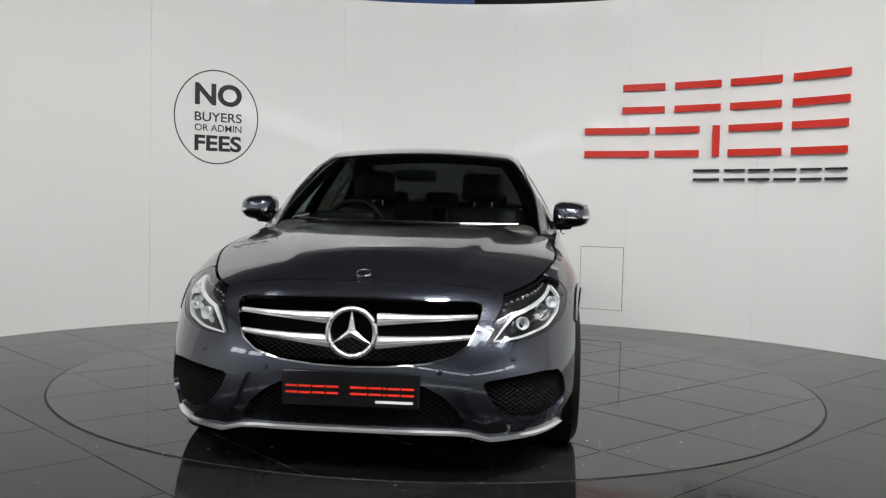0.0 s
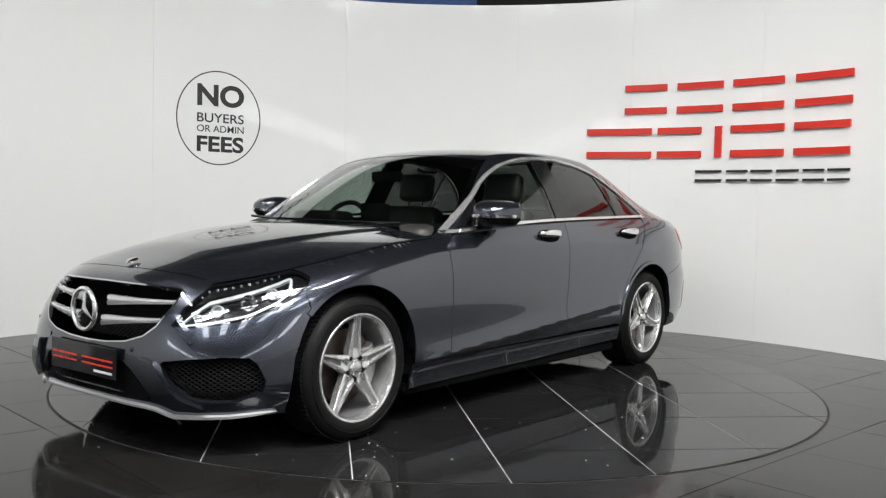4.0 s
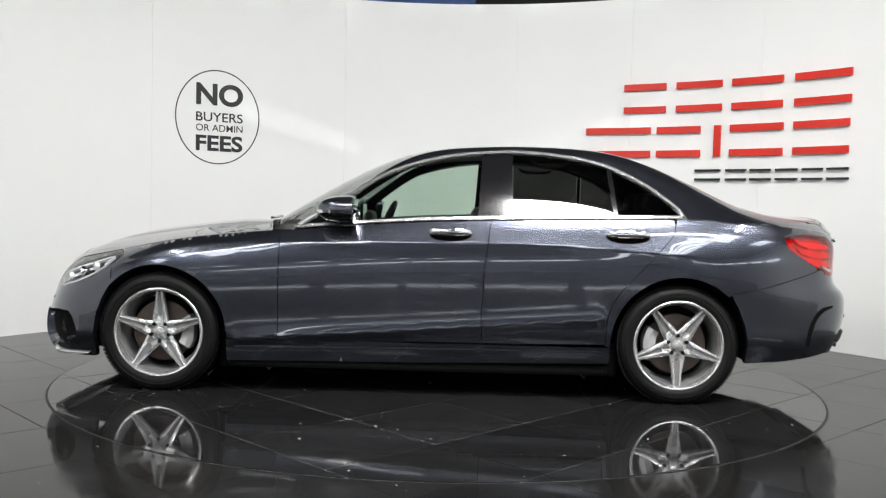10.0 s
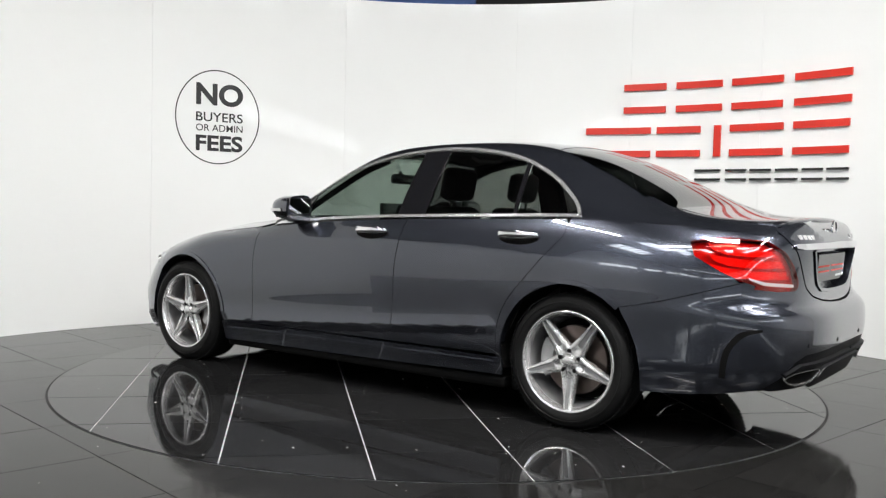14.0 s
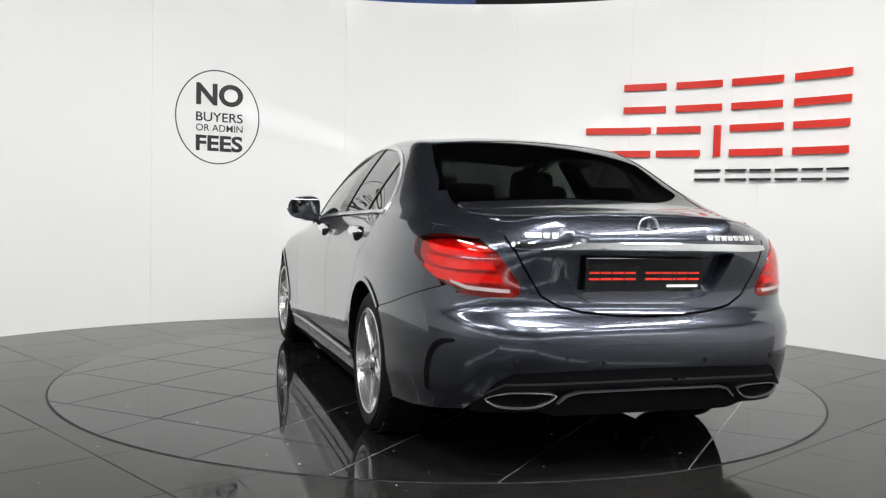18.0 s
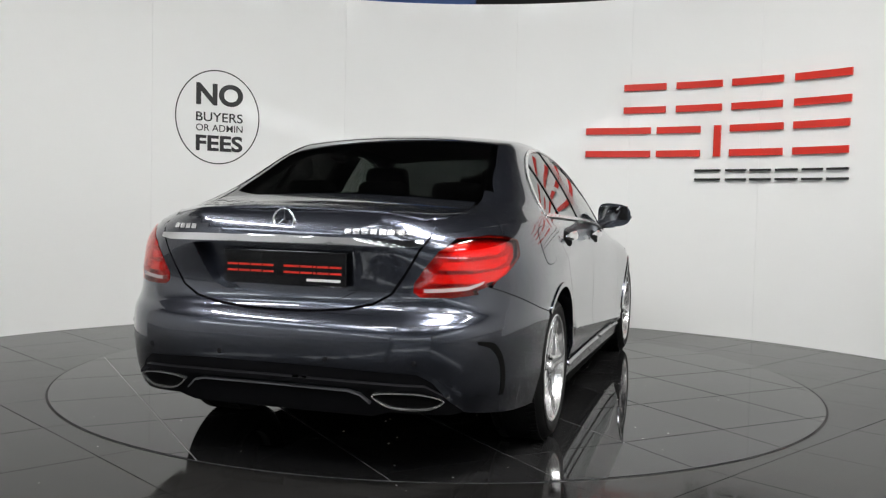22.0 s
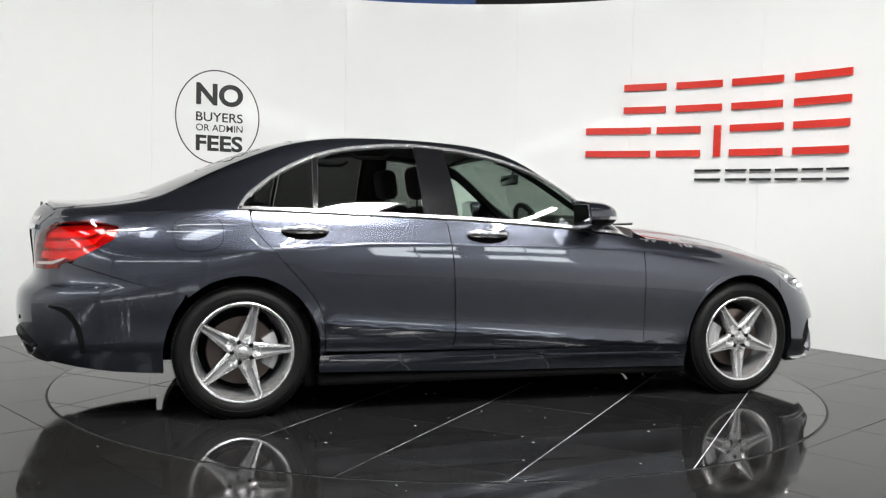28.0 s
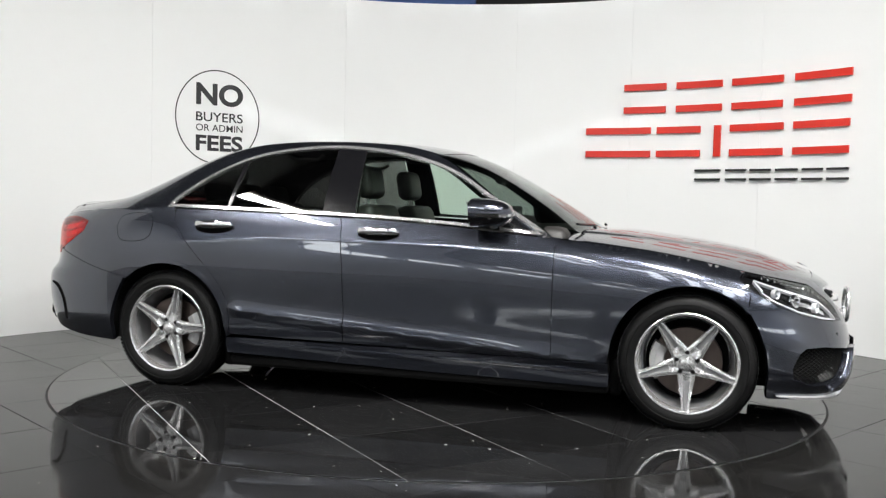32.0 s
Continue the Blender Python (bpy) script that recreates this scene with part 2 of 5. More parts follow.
def rooflight(x, y):
    thing = empty("rooflight", pose(x, y, 5.8))
    for k in range(5):
        part("pane", box(0.9, 0.42, 0.03, at=(0, (k - 2) * 0.52, -0.02)), SKYLIGHT, thing)
    bm = box(1.1, 0.06, 0.08, at=(0, -1.33, -0.04))
    for k in range(5):
        box(1.1, 0.06, 0.08, at=(0, (k - 1.5) * 0.52 + 0.26 - 0.26, -0.04), bm=bm)
    part("frame", bm, FITTING, thing)
    tagged(thing, "milky rooflight of five panes in a white frame", "rooflight", "rooflights in the hall roof")


for x in (-6.9, -4.6, 4.6, 6.9):
    rooflight(x, -7.2)
for x in (-3.9, -1.3, 1.3, 3.9):
    rooflight(x, -9.1)

# glowing two-pane windows, added out of view for streaks reflected in the paint
def streak_window(m, width, height):
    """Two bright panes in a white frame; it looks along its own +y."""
    thing = tagged(empty("streak_window", m), "unseen two-pane glowing window, added for streaks reflected in the car", "window", "high windows of the hall")
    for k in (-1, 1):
        part("pane", box(width / 2 - 0.07, 0.03, height - 0.1, at=(k * width / 4, 0.02, 0)), STREAK_GLOW, thing)
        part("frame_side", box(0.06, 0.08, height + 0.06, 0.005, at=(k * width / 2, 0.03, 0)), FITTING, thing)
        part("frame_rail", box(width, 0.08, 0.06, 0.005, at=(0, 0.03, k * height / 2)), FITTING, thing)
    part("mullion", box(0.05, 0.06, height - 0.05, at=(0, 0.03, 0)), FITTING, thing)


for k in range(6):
    streak_window(pose(-7.0 + 2.8 * k, -29.99, 3.2), 2.5, 0.6)
    streak_window(pose(-8.99, -8.5 - 3.4 * k, 3.5, 0, 0, -90), 2.6, 0.6)
    streak_window(pose(8.99, -9.5 - 3.4 * k, 3.5, 0, 0, 90), 2.6, 0.6)


def batten(x, y):
    thing = tagged(empty("batten_light", pose(x, y, 5.45)), "bright batten light hanging under the roof", "light", "batten lights along the hall")
    part("housing", box(1.7, 0.10, 0.06, 0.008, at=(0, 0, 0.04)), FITTING, thing)
    part("tube", box(1.62, 0.07, 0.04, 0.01, at=(0, 0, 0)), TUBE, thing)
    part("hanger", tube([(-0.6, 0, 0.06), (-0.6, 0, 0.35)], 0.006, sides=6), FITTING, thing)
    part("hanger", tube([(0.6, 0, 0.06), (0.6, 0, 0.35)], 0.006, sides=6), FITTING, thing)


for x in (-2.3, 0.4, 3.1):
    for y in (-6.2, -7.9):
        batten(x, y)





# unseen glowing panels, added for pale slashes mirrored in the display wall
def slash_light(x, y, z):
    thing = tagged(empty("slash_panel", pose(x, y, z, 0, 0, 6)), "unseen slim glowing panel, added for slashes mirrored in the display wall", "light", "panel lights down the hall")
    part("housing", box(0.34, 1.7, 0.05, 0.01, at=(0, 0, 0.045)), FITTING, thing)
    part("panel", box(0.30, 1.6, 0.03, 0.008, at=(0, 0, 0.005)), SLASH_GLOW, thing)
    for k in (-0.6, 0.6):
        part("hanger", tube([(0, k, 0.07), (0, k, 5.8 - z)], 0.006, sides=6), FITTING, thing)


for k in range(7):
    slash_light(-7.9 + 1.05 * k, -17.5 - 1.4 * k, 5.45 - 0.1 * k)

# the large bright rooflight over the camera
key = tagged(empty("rooflight_large", pose(1.45, -4.05, 5.8)), "large bright rooflight in a white frame", "rooflight")
for k in (-1, 1):
    part("pane", box(0.92, 1.2, 0.03, at=(k * 0.48, 0, -0.02)), SKYLIGHT_BRIGHT, key)
    part("frame_rail", box(2.02, 0.06, 0.08, at=(0, k * 0.63, -0.04)), FITTING, key)
    part("frame_end", box(0.06, 1.32, 0.08, at=(k * 0.98, 0, -0.04)), FITTING, key)
area("rooflight_lamp", 1.45, -4.05, 5.75, 1.9, 1.2, 540)


def strip_light(x, y, z, length, rz, watts):
    thing = empty("strip_light", pose(x, y, z, 0, 0, rz))
    part("housing", box(length, 0.16, 0.07, 0.01, at=(0, 0, 0.05)), FITTING, thing, "white enamelled housing")
    part("diffuser", box(length - 0.06, 0.11, 0.03, 0.008, at=(0, 0, 0.005)), TUBE, thing, "glowing opal diffuser")
    for k in (-1, 1):
        part("hanger", tube([(k * length * 0.35, 0, 0.08), (k * length * 0.35, 0, 5.8 - z)], 0.006, sides=6), FITTING, thing)
    tagged(thing, "long hanging strip light with an opal diffuser", "light", "strip lights over the turntable")
    area("strip_lamp", x, y, z - 0.03, length, 0.12, watts, rz=rz)


for x, y, rz in ((-4.3, -3.2, 90), (4.3, -3.2, 90), (-2.8, -6.6, 0), (3.4, -6.6, 0)):
    strip_light(x, y, 5.55, 2.4, rz, 150)

# ---------------------------------------------------------------- curved display wall
WC, WR, WH = Vector((-0.03, -0.9)), 3.82, 2.96


def on_wall(deg, z, out=0.0):
    """A place on the wall's face: degrees round from straight ahead, height, distance in front of it."""
    a, r = radians(deg), WR - out
    return Vector((WC.x + r * math.sin(a), WC.y + r * math.cos(a), z))


def curved_plate(name, a0, a1, z0, z1, out0, out1, mat, parent, bevel=0.0, label=""):
    """A bent plate on the wall from angle a0 to a1, standing from out0 to out1 before its face."""
    n = max(1, int(abs(a1 - a0) / 1.5) + 1)
    bm = bmesh.new()
    cols = []
    for i in range(n + 1):
        a = a0 + (a1 - a0) * i / n
        cols.append([bm.verts.new(on_wall(a, z, o)) for z, o in ((z0, out0), (z0, out1), (z1, out1), (z1, out0))])
    for p, q in zip(cols, cols[1:]):
        for k in range(4):
            bm.faces.new((p[k], q[k], q[(k + 1) % 4], p[(k + 1) % 4]))
    bm.faces.new(cols[0])
    bm.faces.new(cols[-1][::-1])
    bmesh.ops.recalc_face_normals(bm, faces=bm.faces)
    ob = part(name, bm, mat, parent, label)
    for p in ob.data.polygons:
        p.use_smooth = True
    ob.data.set_sharp_from_angle(angle=radians(30))
    return ob


wall = tagged(empty("wall_curved"), "tall curved display wall of glossy white panels", "wall", kind="structure")
SEAMS = (-98, -82, -65.5, -39.8, -13.6, 10.5, 26.52, 43.9, 61, 79, 98)
for a, b in zip(SEAMS, SEAMS[1:]):
    curved_plate("panel", a + 0.012, b - 0.012, 0.0, WH, -0.004, 0.0, WALL, wall)
curved_plate("backing", -98, 98, 0.0, WH - 0.01, -0.10, -0.005, WALL, wall)
hatch = tagged(empty("access_hatch"), "small flush white access hatch low in the display wall", "hatch")
curved_plate("door", 20.5, 26.35, 0.15, 0.72, 0.002, 0.006, WALL, hatch)
curved_plate("rebate", 20.44, 26.41, 0.146, 0.724, 0.0005, 0.0015, GAP, hatch, label="thin dark joint")


def bent(ob, deg, z, out):
    """Bends a flat mesh (x along the wall, y up, z out) onto the wall."""
    for v in ob.data.vertices:
        x, y, d = v.co
        v.co = on_wall(deg + math.degrees(x / WR), z + y, out + d)


def lettering(body, deg0, deg1, z0, z1, weight, parent):
    c = bpy.data.curves.new("lettering", "FONT")
    c.body, c.extrude, c.offset = body, 0.001, weight
    tmp = new("lettering", c)
    me = bpy.data.meshes.new_from_object(tmp.evaluated_get(bpy.context.evaluated_depsgraph_get()))
    bpy.data.objects.remove(tmp)
    co = np.array([v.co for v in me.vertices])
    lo, hi = co.min(0), co.max(0)
    width = radians(deg1 - deg0) * WR
    for v in me.vertices:
        v.co = (((v.co.x - lo[0]) / (hi[0] - lo[0]) - 0.5) * width, (v.co.y - lo[1]) / (hi[1] - lo[1]) * (z1 - z0), v.co.z)
    me.materials.clear()
    me.materials.append(BLACK_SIGN)
    ob = new("lettering", me)
    bent(ob, (deg0 + deg1) / 2, z0, 0.003)
    ob.parent = parent
    return ob


sign = empty("round_wall_sign")
ring_n = 96
bm = bmesh.new()
rows = []
for k in range(ring_n):
    a = k * math.tau / ring_n
    rows.append([bm.verts.new(on_wall(-31.1 + math.degrees(rx * math.cos(a) / WR), 1.798 + rz * math.sin(a), d))
                 for rx, rz, d in ((0.369, 0.404, 0.001), (0.369, 0.404, 0.003), (0.379, 0.414, 0.003), (0.379, 0.414, 0.001))])
for k in range(ring_n):
    for j in range(4):
        bm.faces.new((rows[k][j], rows[(k + 1) % ring_n][j], rows[(k + 1) % ring_n][(j + 1) % 4], rows[k][(j + 1) % 4]))
bmesh.ops.recalc_face_normals(bm, faces=bm.faces)
part("ring", bm, BLACK_SIGN, sign)
lettering("NO", -34.0, -27.7, 1.898, 2.092, 0.035, sign)
lettering("BUYERS", -34.0, -27.7, 1.757, 1.838, 0.008, sign)
lettering("OR ADMIN", -34.0, -27.7, 1.672, 1.732, 0.004, sign)
lettering("FEES", -34.0, -27.7, 1.498, 1.638, 0.03, sign)
tagged(sign, "round black vinyl wall sign with ring and lettering", "sign")


def block_sign(name, cells, z0, z1, stroke, mat, label):
    """Raised bars standing for the trader's lettering: two strokes a character."""
    thing = empty(name)
    for a0, a1 in cells:
        if a1 - a0 < 1.5:
            curved_plate("bar", a0, a1, z0, z1, 0.008, 0.026, mat, thing)
            continue
        for lo, hi in ((z0, z0 + stroke), (z1 - stroke, z1)):
            curved_plate("bar", a0, a1, lo, hi, 0.008, 0.026, mat, thing)
    tagged(thing, label, "sign")


block_sign("wall_sign_upper", ((25.7, 31.4), (32.8, 38.9), (40.2, 46.8), (48.3, 55.4)), 1.93, 2.19, 0.058, RED,
           "raised red acrylic bars on the white display wall")
block_sign("wall_sign_middle", ((20.6, 29.5), (30.3, 36.2), (38.0, 38.9), (40.1, 47.0), (48.3, 55.3)), 1.54, 1.805, 0.058, RED,
           "raised red acrylic bars, second row on the display wall")
block_sign("wall_sign_lower", ((35.6, 39.0), (39.7, 42.4), (42.9, 45.6), (46.2, 49.0), (49.6, 52.2), (52.7, 55.4)), 1.335, 1.43, 0.018, BLACK_SIGN,
           "small raised black acrylic bars on the display wall")

# ---------------------------------------------------------------- floor and turntable
TT_R, PITCH = 2.259, 0.605
floor = tagged(part("floor", box(18.4, 38.4, 0.1, at=(0, -11.0, -0.054)), GROUT_DARK), "polished black floor tiles with grey grout", "floor", kind="structure")


def circle(r, n=160):
    return [(r * math.cos(k * math.tau / n), r * math.sin(k * math.tau / n)) for k in range(n)]


def clipped_tile(name, cx, cy, turn, half, keep_in, r, mat, parent, top):
    """One square tile, cut by the turntable's circle."""
    c, s = math.cos(turn), math.sin(turn)
    sq = [(cx + c * u - s * v, cy + s * u + c * v) for u, v in ((-half, -half), (half, -half), (half, half), (-half, half))]
    dist = [math.hypot(*p) for p in sq]
    near = math.hypot(cx, cy)
    if keep_in:
        if min(dist) > r and near > r:
            return
        if max(dist) <= r:
            return link(name, *plate(sq, top), mat, parent)
    else:
        if max(dist) < r:
            return
        if min(dist) >= r and near > r + half * 1.42:
            return link(name, *plate(sq, top), mat, parent)
    pts, n = resample(sq, half / 2), 360
    edges = [(i, (i + 1) % len(pts)) for i in range(len(pts))]
    ring = []
    for k in range(n):
        p = [(r * math.cos(q * math.tau / n), r * math.sin(q * math.tau / n)) for q in (k, k + 1)]
        if any(math.hypot(q[0] - cx, q[1] - cy) < half * 1.6 for q in p):
            edges.append((len(pts) + len(ring), len(pts) + len(ring) + 1))
            ring += p
    v, _, f, *_ = geometry.delaunay_2d_cdt([Vector(p) for p in pts + ring], edges, [], 0, 1e-6)
    cen = np.array([np.mean([(v[i].x, v[i].y) for i in t], axis=0) for t in f])
    inner = inside(sq, cen)
    f = [t for t, q, o in zip(f, cen, inner) if o and (math.hypot(*q) < r * 0.99999) == keep_in]
    if not f:
        return
    verts = [(p.x, p.y, top) for p in v]
    count = {}
    for t in f:
        for a, b in zip(t, list(t[1:]) + [t[0]]):
            count[(a, b)] = 1
    rim = [e for e in count if (e[1], e[0]) not in count]
    n = len(verts)
    verts += [(x, y, top - 0.0035) for x, y, _ in verts]
    f = [tuple(t) for t in f] + [(a, a + n, b + n, b) for a, b in rim]
    used = sorted({i for t in f for i in t})
    remap = {i: k for k, i in enumerate(used)}
    return link(name, [verts[i] for i in used], [tuple(remap[i] for i in t) for t in f], mat, parent)


def plate(sq, top):
    inner = [(x + (sum(p[0] for p in sq) / 4 - x) * 0.006, y + (sum(p[1] for p in sq) / 4 - y) * 0.006) for x, y in sq]
    v = [(x, y, top) for x, y in inner] + [(x, y, top - 0.001) for x, y in sq] + [(x, y, top - 0.0035) for x, y in sq]
    f = [(0, 1, 2, 3)] + [(4 * k + i, 4 * k + 4 + i, 4 * k + 4 + (i + 1) % 4, 4 * k + (i + 1) % 4) for k in (0, 1) for i in range(4)]
    return v, f


def floor_tiles():
    t = radians(43.4)
    c, s = math.cos(t), math.sin(t)
    for i in range(-12, 13):
        for j in range(-12, 13):
            u, v = i * PITCH + 0.34, j * PITCH - 0.21
            x, y = c * u - s * v, s * u + c * v
            r = math.hypot(x - WC.x, y - WC.y)
            if -6.2 < y < 3.2 and abs(x) < 4.6 and (r < WR + 0.3 or y < -0.9):
                clipped_tile("tile", x, y, t, PITCH / 2 - 0.0014, False, TT_R + 0.009, TILE_OUT, floor, -0.001)


def far_tiles():
    """The rest of the hall's tiles, far from the turntable, in one sheet of pieces."""
    t = radians(43.4)
    c, s = math.cos(t), math.sin(t)
    verts, faces = [], []
    half = PITCH / 2 - 0.0014
    for i in range(-58, 40):
        for j in range(-58, 40):
            u, v = i * PITCH + 0.34, j * PITCH - 0.21
            x, y = c * u - s * v, s * u + c * v
            r = math.hypot(x - WC.x, y - WC.y)
            near = abs(i) <= 12 and abs(j) <= 12 and -6.2 < y < 3.2 and abs(x) < 4.6 and (r < WR + 0.3 or y < -0.9)
            if near or abs(x) > 8.55 or not -29.5 < y < 7.5 or math.hypot(x, y) < TT_R + 0.45:
                continue
            k = len(verts)
            vv, ff = plate([(x + c * a - s * b, y + s * a + c * b) for a, b in ((-half, -half), (half, -half), (half, half), (-half, half))], -0.001)
            verts += vv
            faces += [tuple(q + k for q in f) for f in ff]
    tagged(link("tile_field", verts, faces, TILE_OUT, floor), "far black floor tiles", kind="stuff")


turntable = tagged(empty("turntable"), "round rotating platform of black polished tiles", "turntable")
bm = bmesh.new()
bmesh.ops.create_cone(bm, cap_ends=True, segments=160, radius1=TT_R - 0.006, radius2=TT_R - 0.006, depth=0.004, matrix=Matrix.Translation((0, 0, -0.0015)))
part("bed", bm, GROUT, turntable, "grey grout bed")
bm = lathe([(TT_R - 0.002, 0), (TT_R + 0.009, 0), (TT_R + 0.009, 0.0006), (TT_R - 0.002, 0.0006)], 160, closed=True)
gap = part("turntable_gap", bm, GAP, at=Matrix.Translation((0, 0, -0.0035)) @ Matrix.Rotation(radians(90), 4, "X"))
tagged(gap, "thin black gap round the turntable", "gap", kind="structure")


def turntable_tiles():
    t = radians(46.0)
    c, s = math.cos(t), math.sin(t)
    for i in range(-5, 5):
        for j in range(-5, 5):
            u, v = (i + 0.5) * PITCH, (j + 0.5) * PITCH
            clipped_tile("tile", c * u - s * v, s * u + c * v, t, PITCH / 2 - 0.0028, True, TT_R - 0.003, TILE, turntable, 0.003)


# ---------------------------------------------------------------- car: the body's form
def curve(*pts):
    """A smooth function through (x, value) pairs, straight beyond its ends."""
    p = np.array(sorted(pts), float)
    x, y = p[:, 0], p[:, 1]
    n = len(x)
    h = np.diff(x)
    m = np.zeros((n, n))
    r = np.zeros(n)
    m[0, 0] = m[-1, -1] = 1
    for i in range(1, n - 1):
        m[i, i - 1], m[i, i], m[i, i + 1] = h[i - 1], 2 * (h[i - 1] + h[i]), h[i]
        r[i] = 6 * ((y[i + 1] - y[i]) / h[i] - (y[i] - y[i - 1]) / h[i - 1])
    k = np.linalg.solve(m, r)
    s0 = (y[1] - y[0]) / h[0] - h[0] * k[1] / 6
    s1 = (y[-1] - y[-2]) / h[-1] + h[-1] * k[-2] / 6

    def f(v):
        v = np.asarray(v, float)
        i = np.clip(np.searchsorted(x, v) - 1, 0, n - 2)
        a, b, w = x[i + 1] - v, v - x[i], h[i]
        z = (k[i] * a ** 3 + k[i + 1] * b ** 3) / (6 * w) + (y[i] / w - k[i] * w / 6) * a + (y[i + 1] / w - k[i + 1] * w / 6) * b
        z = np.where(v < x[0], y[0] + s0 * (v - x[0]), z)
        return np.where(v > x[-1], y[-1] + s1 * (v - x[-1]), z)
    return f


Z0 = 0.15
belt = curve((2.25, 0.62), (2.0, 0.700), (1.8, 0.744), (1.6, 0.786), (1.35, 0.835), (0.8, 0.897), (0.1, 0.957), (-0.4, 0.98), (-1.04, 0.998),
             (-1.45, 1.005), (-1.9, 0.99), (-2.2, 0.962), (-2.5, 0.90))
girth = curve((2.4, 0.885), (1.75, 0.897), (1.4, 0.907), (0.9, 0.893), (0.2, 0.888), (-0.6, 0.892), (-1.0, 0.899), (-1.42, 0.909), (-1.9, 0.90), (-2.5, 0.885))
side_form = curve((-0.1, 0.925), (0.0, 0.940), (0.12, 0.957), (0.20, 0.978), (0.255, 0.9885), (0.32, 0.9905), (0.45, 0.9950), (0.55, 0.9990), (0.62, 1.0), (0.69, 0.9985),
                  (0.75, 0.9945), (0.81, 0.984), (0.88, 0.966), (0.94, 0.946), (1.0, 0.919))
roll = curve((2.4, 0.6), (1.9, 0.8), (1.4, 0.9), (1.0, 0.75), (0.7, 0.25), (0.4, 0.0), (-1.0, 0.0), (-1.5, 0.0), (-1.8, 0.15), (-2.1, 0.5), (-2.5, 0.6))
nose = curve((0.0, 2.15), (0.15, 2.17), (0.25, 2.205), (0.35, 2.22), (0.45, 2.215), (0.55, 2.195), (0.62, 2.168), (0.68, 2.13), (0.72, 2.09), (0.75, 2.03), (0.80, 1.9))
tail = curve((0.0, -2.30), (0.15, -2.33), (0.25, -2.40), (0.35, -2.445), (0.45, -2.474), (0.55, -2.478), (0.595, -2.470), (0.625, -2.450), (0.65, -2.421), (0.68, -2.404), (0.72, -2.398), (0.79, -2.402),
             (0.86, -2.411), (0.92, -2.414), (0.96, -2.400), (0.99, -2.378), (1.03, -2.325), (1.06, -2.24))
hood_line = curve((2.15, 0.69), (2.05, 0.747), (1.96, 0.789), (1.81, 0.838), (1.5, 0.898), (1.2, 0.939), (0.9, 0.970), (0.7, 0.986))
cabin_line = curve((1.05, 0.88), (0.93, 0.945), (0.75, 1.055), (0.55, 1.172), (0.36, 1.272), (0.18, 1.348), (0.0, 1.395), (-0.25, 1.424), (-0.55, 1.436),
                   (-0.85, 1.430), (-1.05, 1.410), (-1.25, 1.365), (-1.5, 1.270), (-1.75, 1.158), (-1.9, 1.095), (-2.05, 1.058), (-2.2, 1.042), (-2.33, 1.036), (-2.45, 1.02))
# how far screens and roof bow in plan, and how far they arch across
bow = curve((1.1, 0.40), (0.6, 0.40), (0.25, 0.35), (-0.1, 0.13), (-0.5, 0.0), (-0.9, -0.02), (-1.2, -0.12), (-1.5, -0.20), (-1.9, -0.20), (-2.1, -0.08), (-2.4, 0.0))
arch_across = curve((1.0, 0.05), (0.2, 0.09), (-0.5, 0.11), (-1.2, 0.09), (-1.8, 0.05), (-2.1, 0.07), (-2.4, 0.08))
lean = curve((0.8, 0.48), (0.2, 0.48), (-0.8, 0.48), (-1.15, 0.59), (-1.3, 0.71), (-1.5, 0.98), (-1.7, 1.35), (-1.9, 1.5), (-2.4, 1.5))
shoulder_line = curve((2.2, 0.70), (1.6, 0.800), (1.3, 0.822), (0.76, 0.832), (0.0, 0.852), (-0.4, 0.856), (-1.0, 0.842), (-1.4, 0.815), (-1.8, 0.80))


plan_power = curve((0.15, 3.6), (0.42, 3.5), (0.50, 3.25), (0.58, 3.05), (0.68, 3.0), (0.85, 3.0))


def ends(x, z):
    """How far the plan has closed in towards the nose or the tail: 1 along the side, 0 at the end."""
    p = plan_power(np.clip(z, 0.15, 0.85))
    f = np.clip((x - 1.2) / (nose(z) - 1.2), 0, 1)
    r = np.clip((-1.5 - x) / (-1.5 - tail(z)), 0, 1)
    return np.clip(1 - f ** p, 0, 1) ** (1 / p) * np.clip(1 - r ** 3, 0, 1) ** (1 / 4.5)


def crease(x, z):
    """The rising crease low on the doors: a hollow above it, an undercut below."""
    d = z - (0.380 - 0.079 * x)
    up = 0.015 * np.where(d > 0, np.exp(-np.maximum(d, 0) / 0.034), 1 - d / 0.034)
    down = 0.015 + 0.30 * d
    ridge = -0.0012 * np.logaddexp(-up / 0.0012, -down / 0.0012)
    reach = np.clip((1.06 - np.abs(x)) / 0.10, 0, 1)
    return np.maximum(ridge, 0) * reach * reach * (3 - 2 * reach)


def shoulder(x, z):
    """The crisp line under the handles: the side stands upright below it and leans in above."""
    d = z - shoulder_line(x)
    reach = np.clip((1.62 - x) / 0.3, 0, 1) * np.clip((x + 1.62) / 0.4, 0, 1)
    return 0.0085 * np.exp(-(np.sqrt(d * d + 0.00003) - 0.0055) / 0.045) * reach * reach * (3 - 2 * reach)


def lower(x, z):
    """Half the body's width at a place along it and a height, up to the belt or the fender's crest."""
    s = (z - Z0) / (belt(x) - Z0)
    over = np.clip((s - 0.86) / 0.14, 0, 1.2)
    return girth(x) * (side_form(s) - 0.065 * roll(x) * over ** 2.2) * ends(x, z) + crease(x, z) + shoulder(x, z) - 0.004


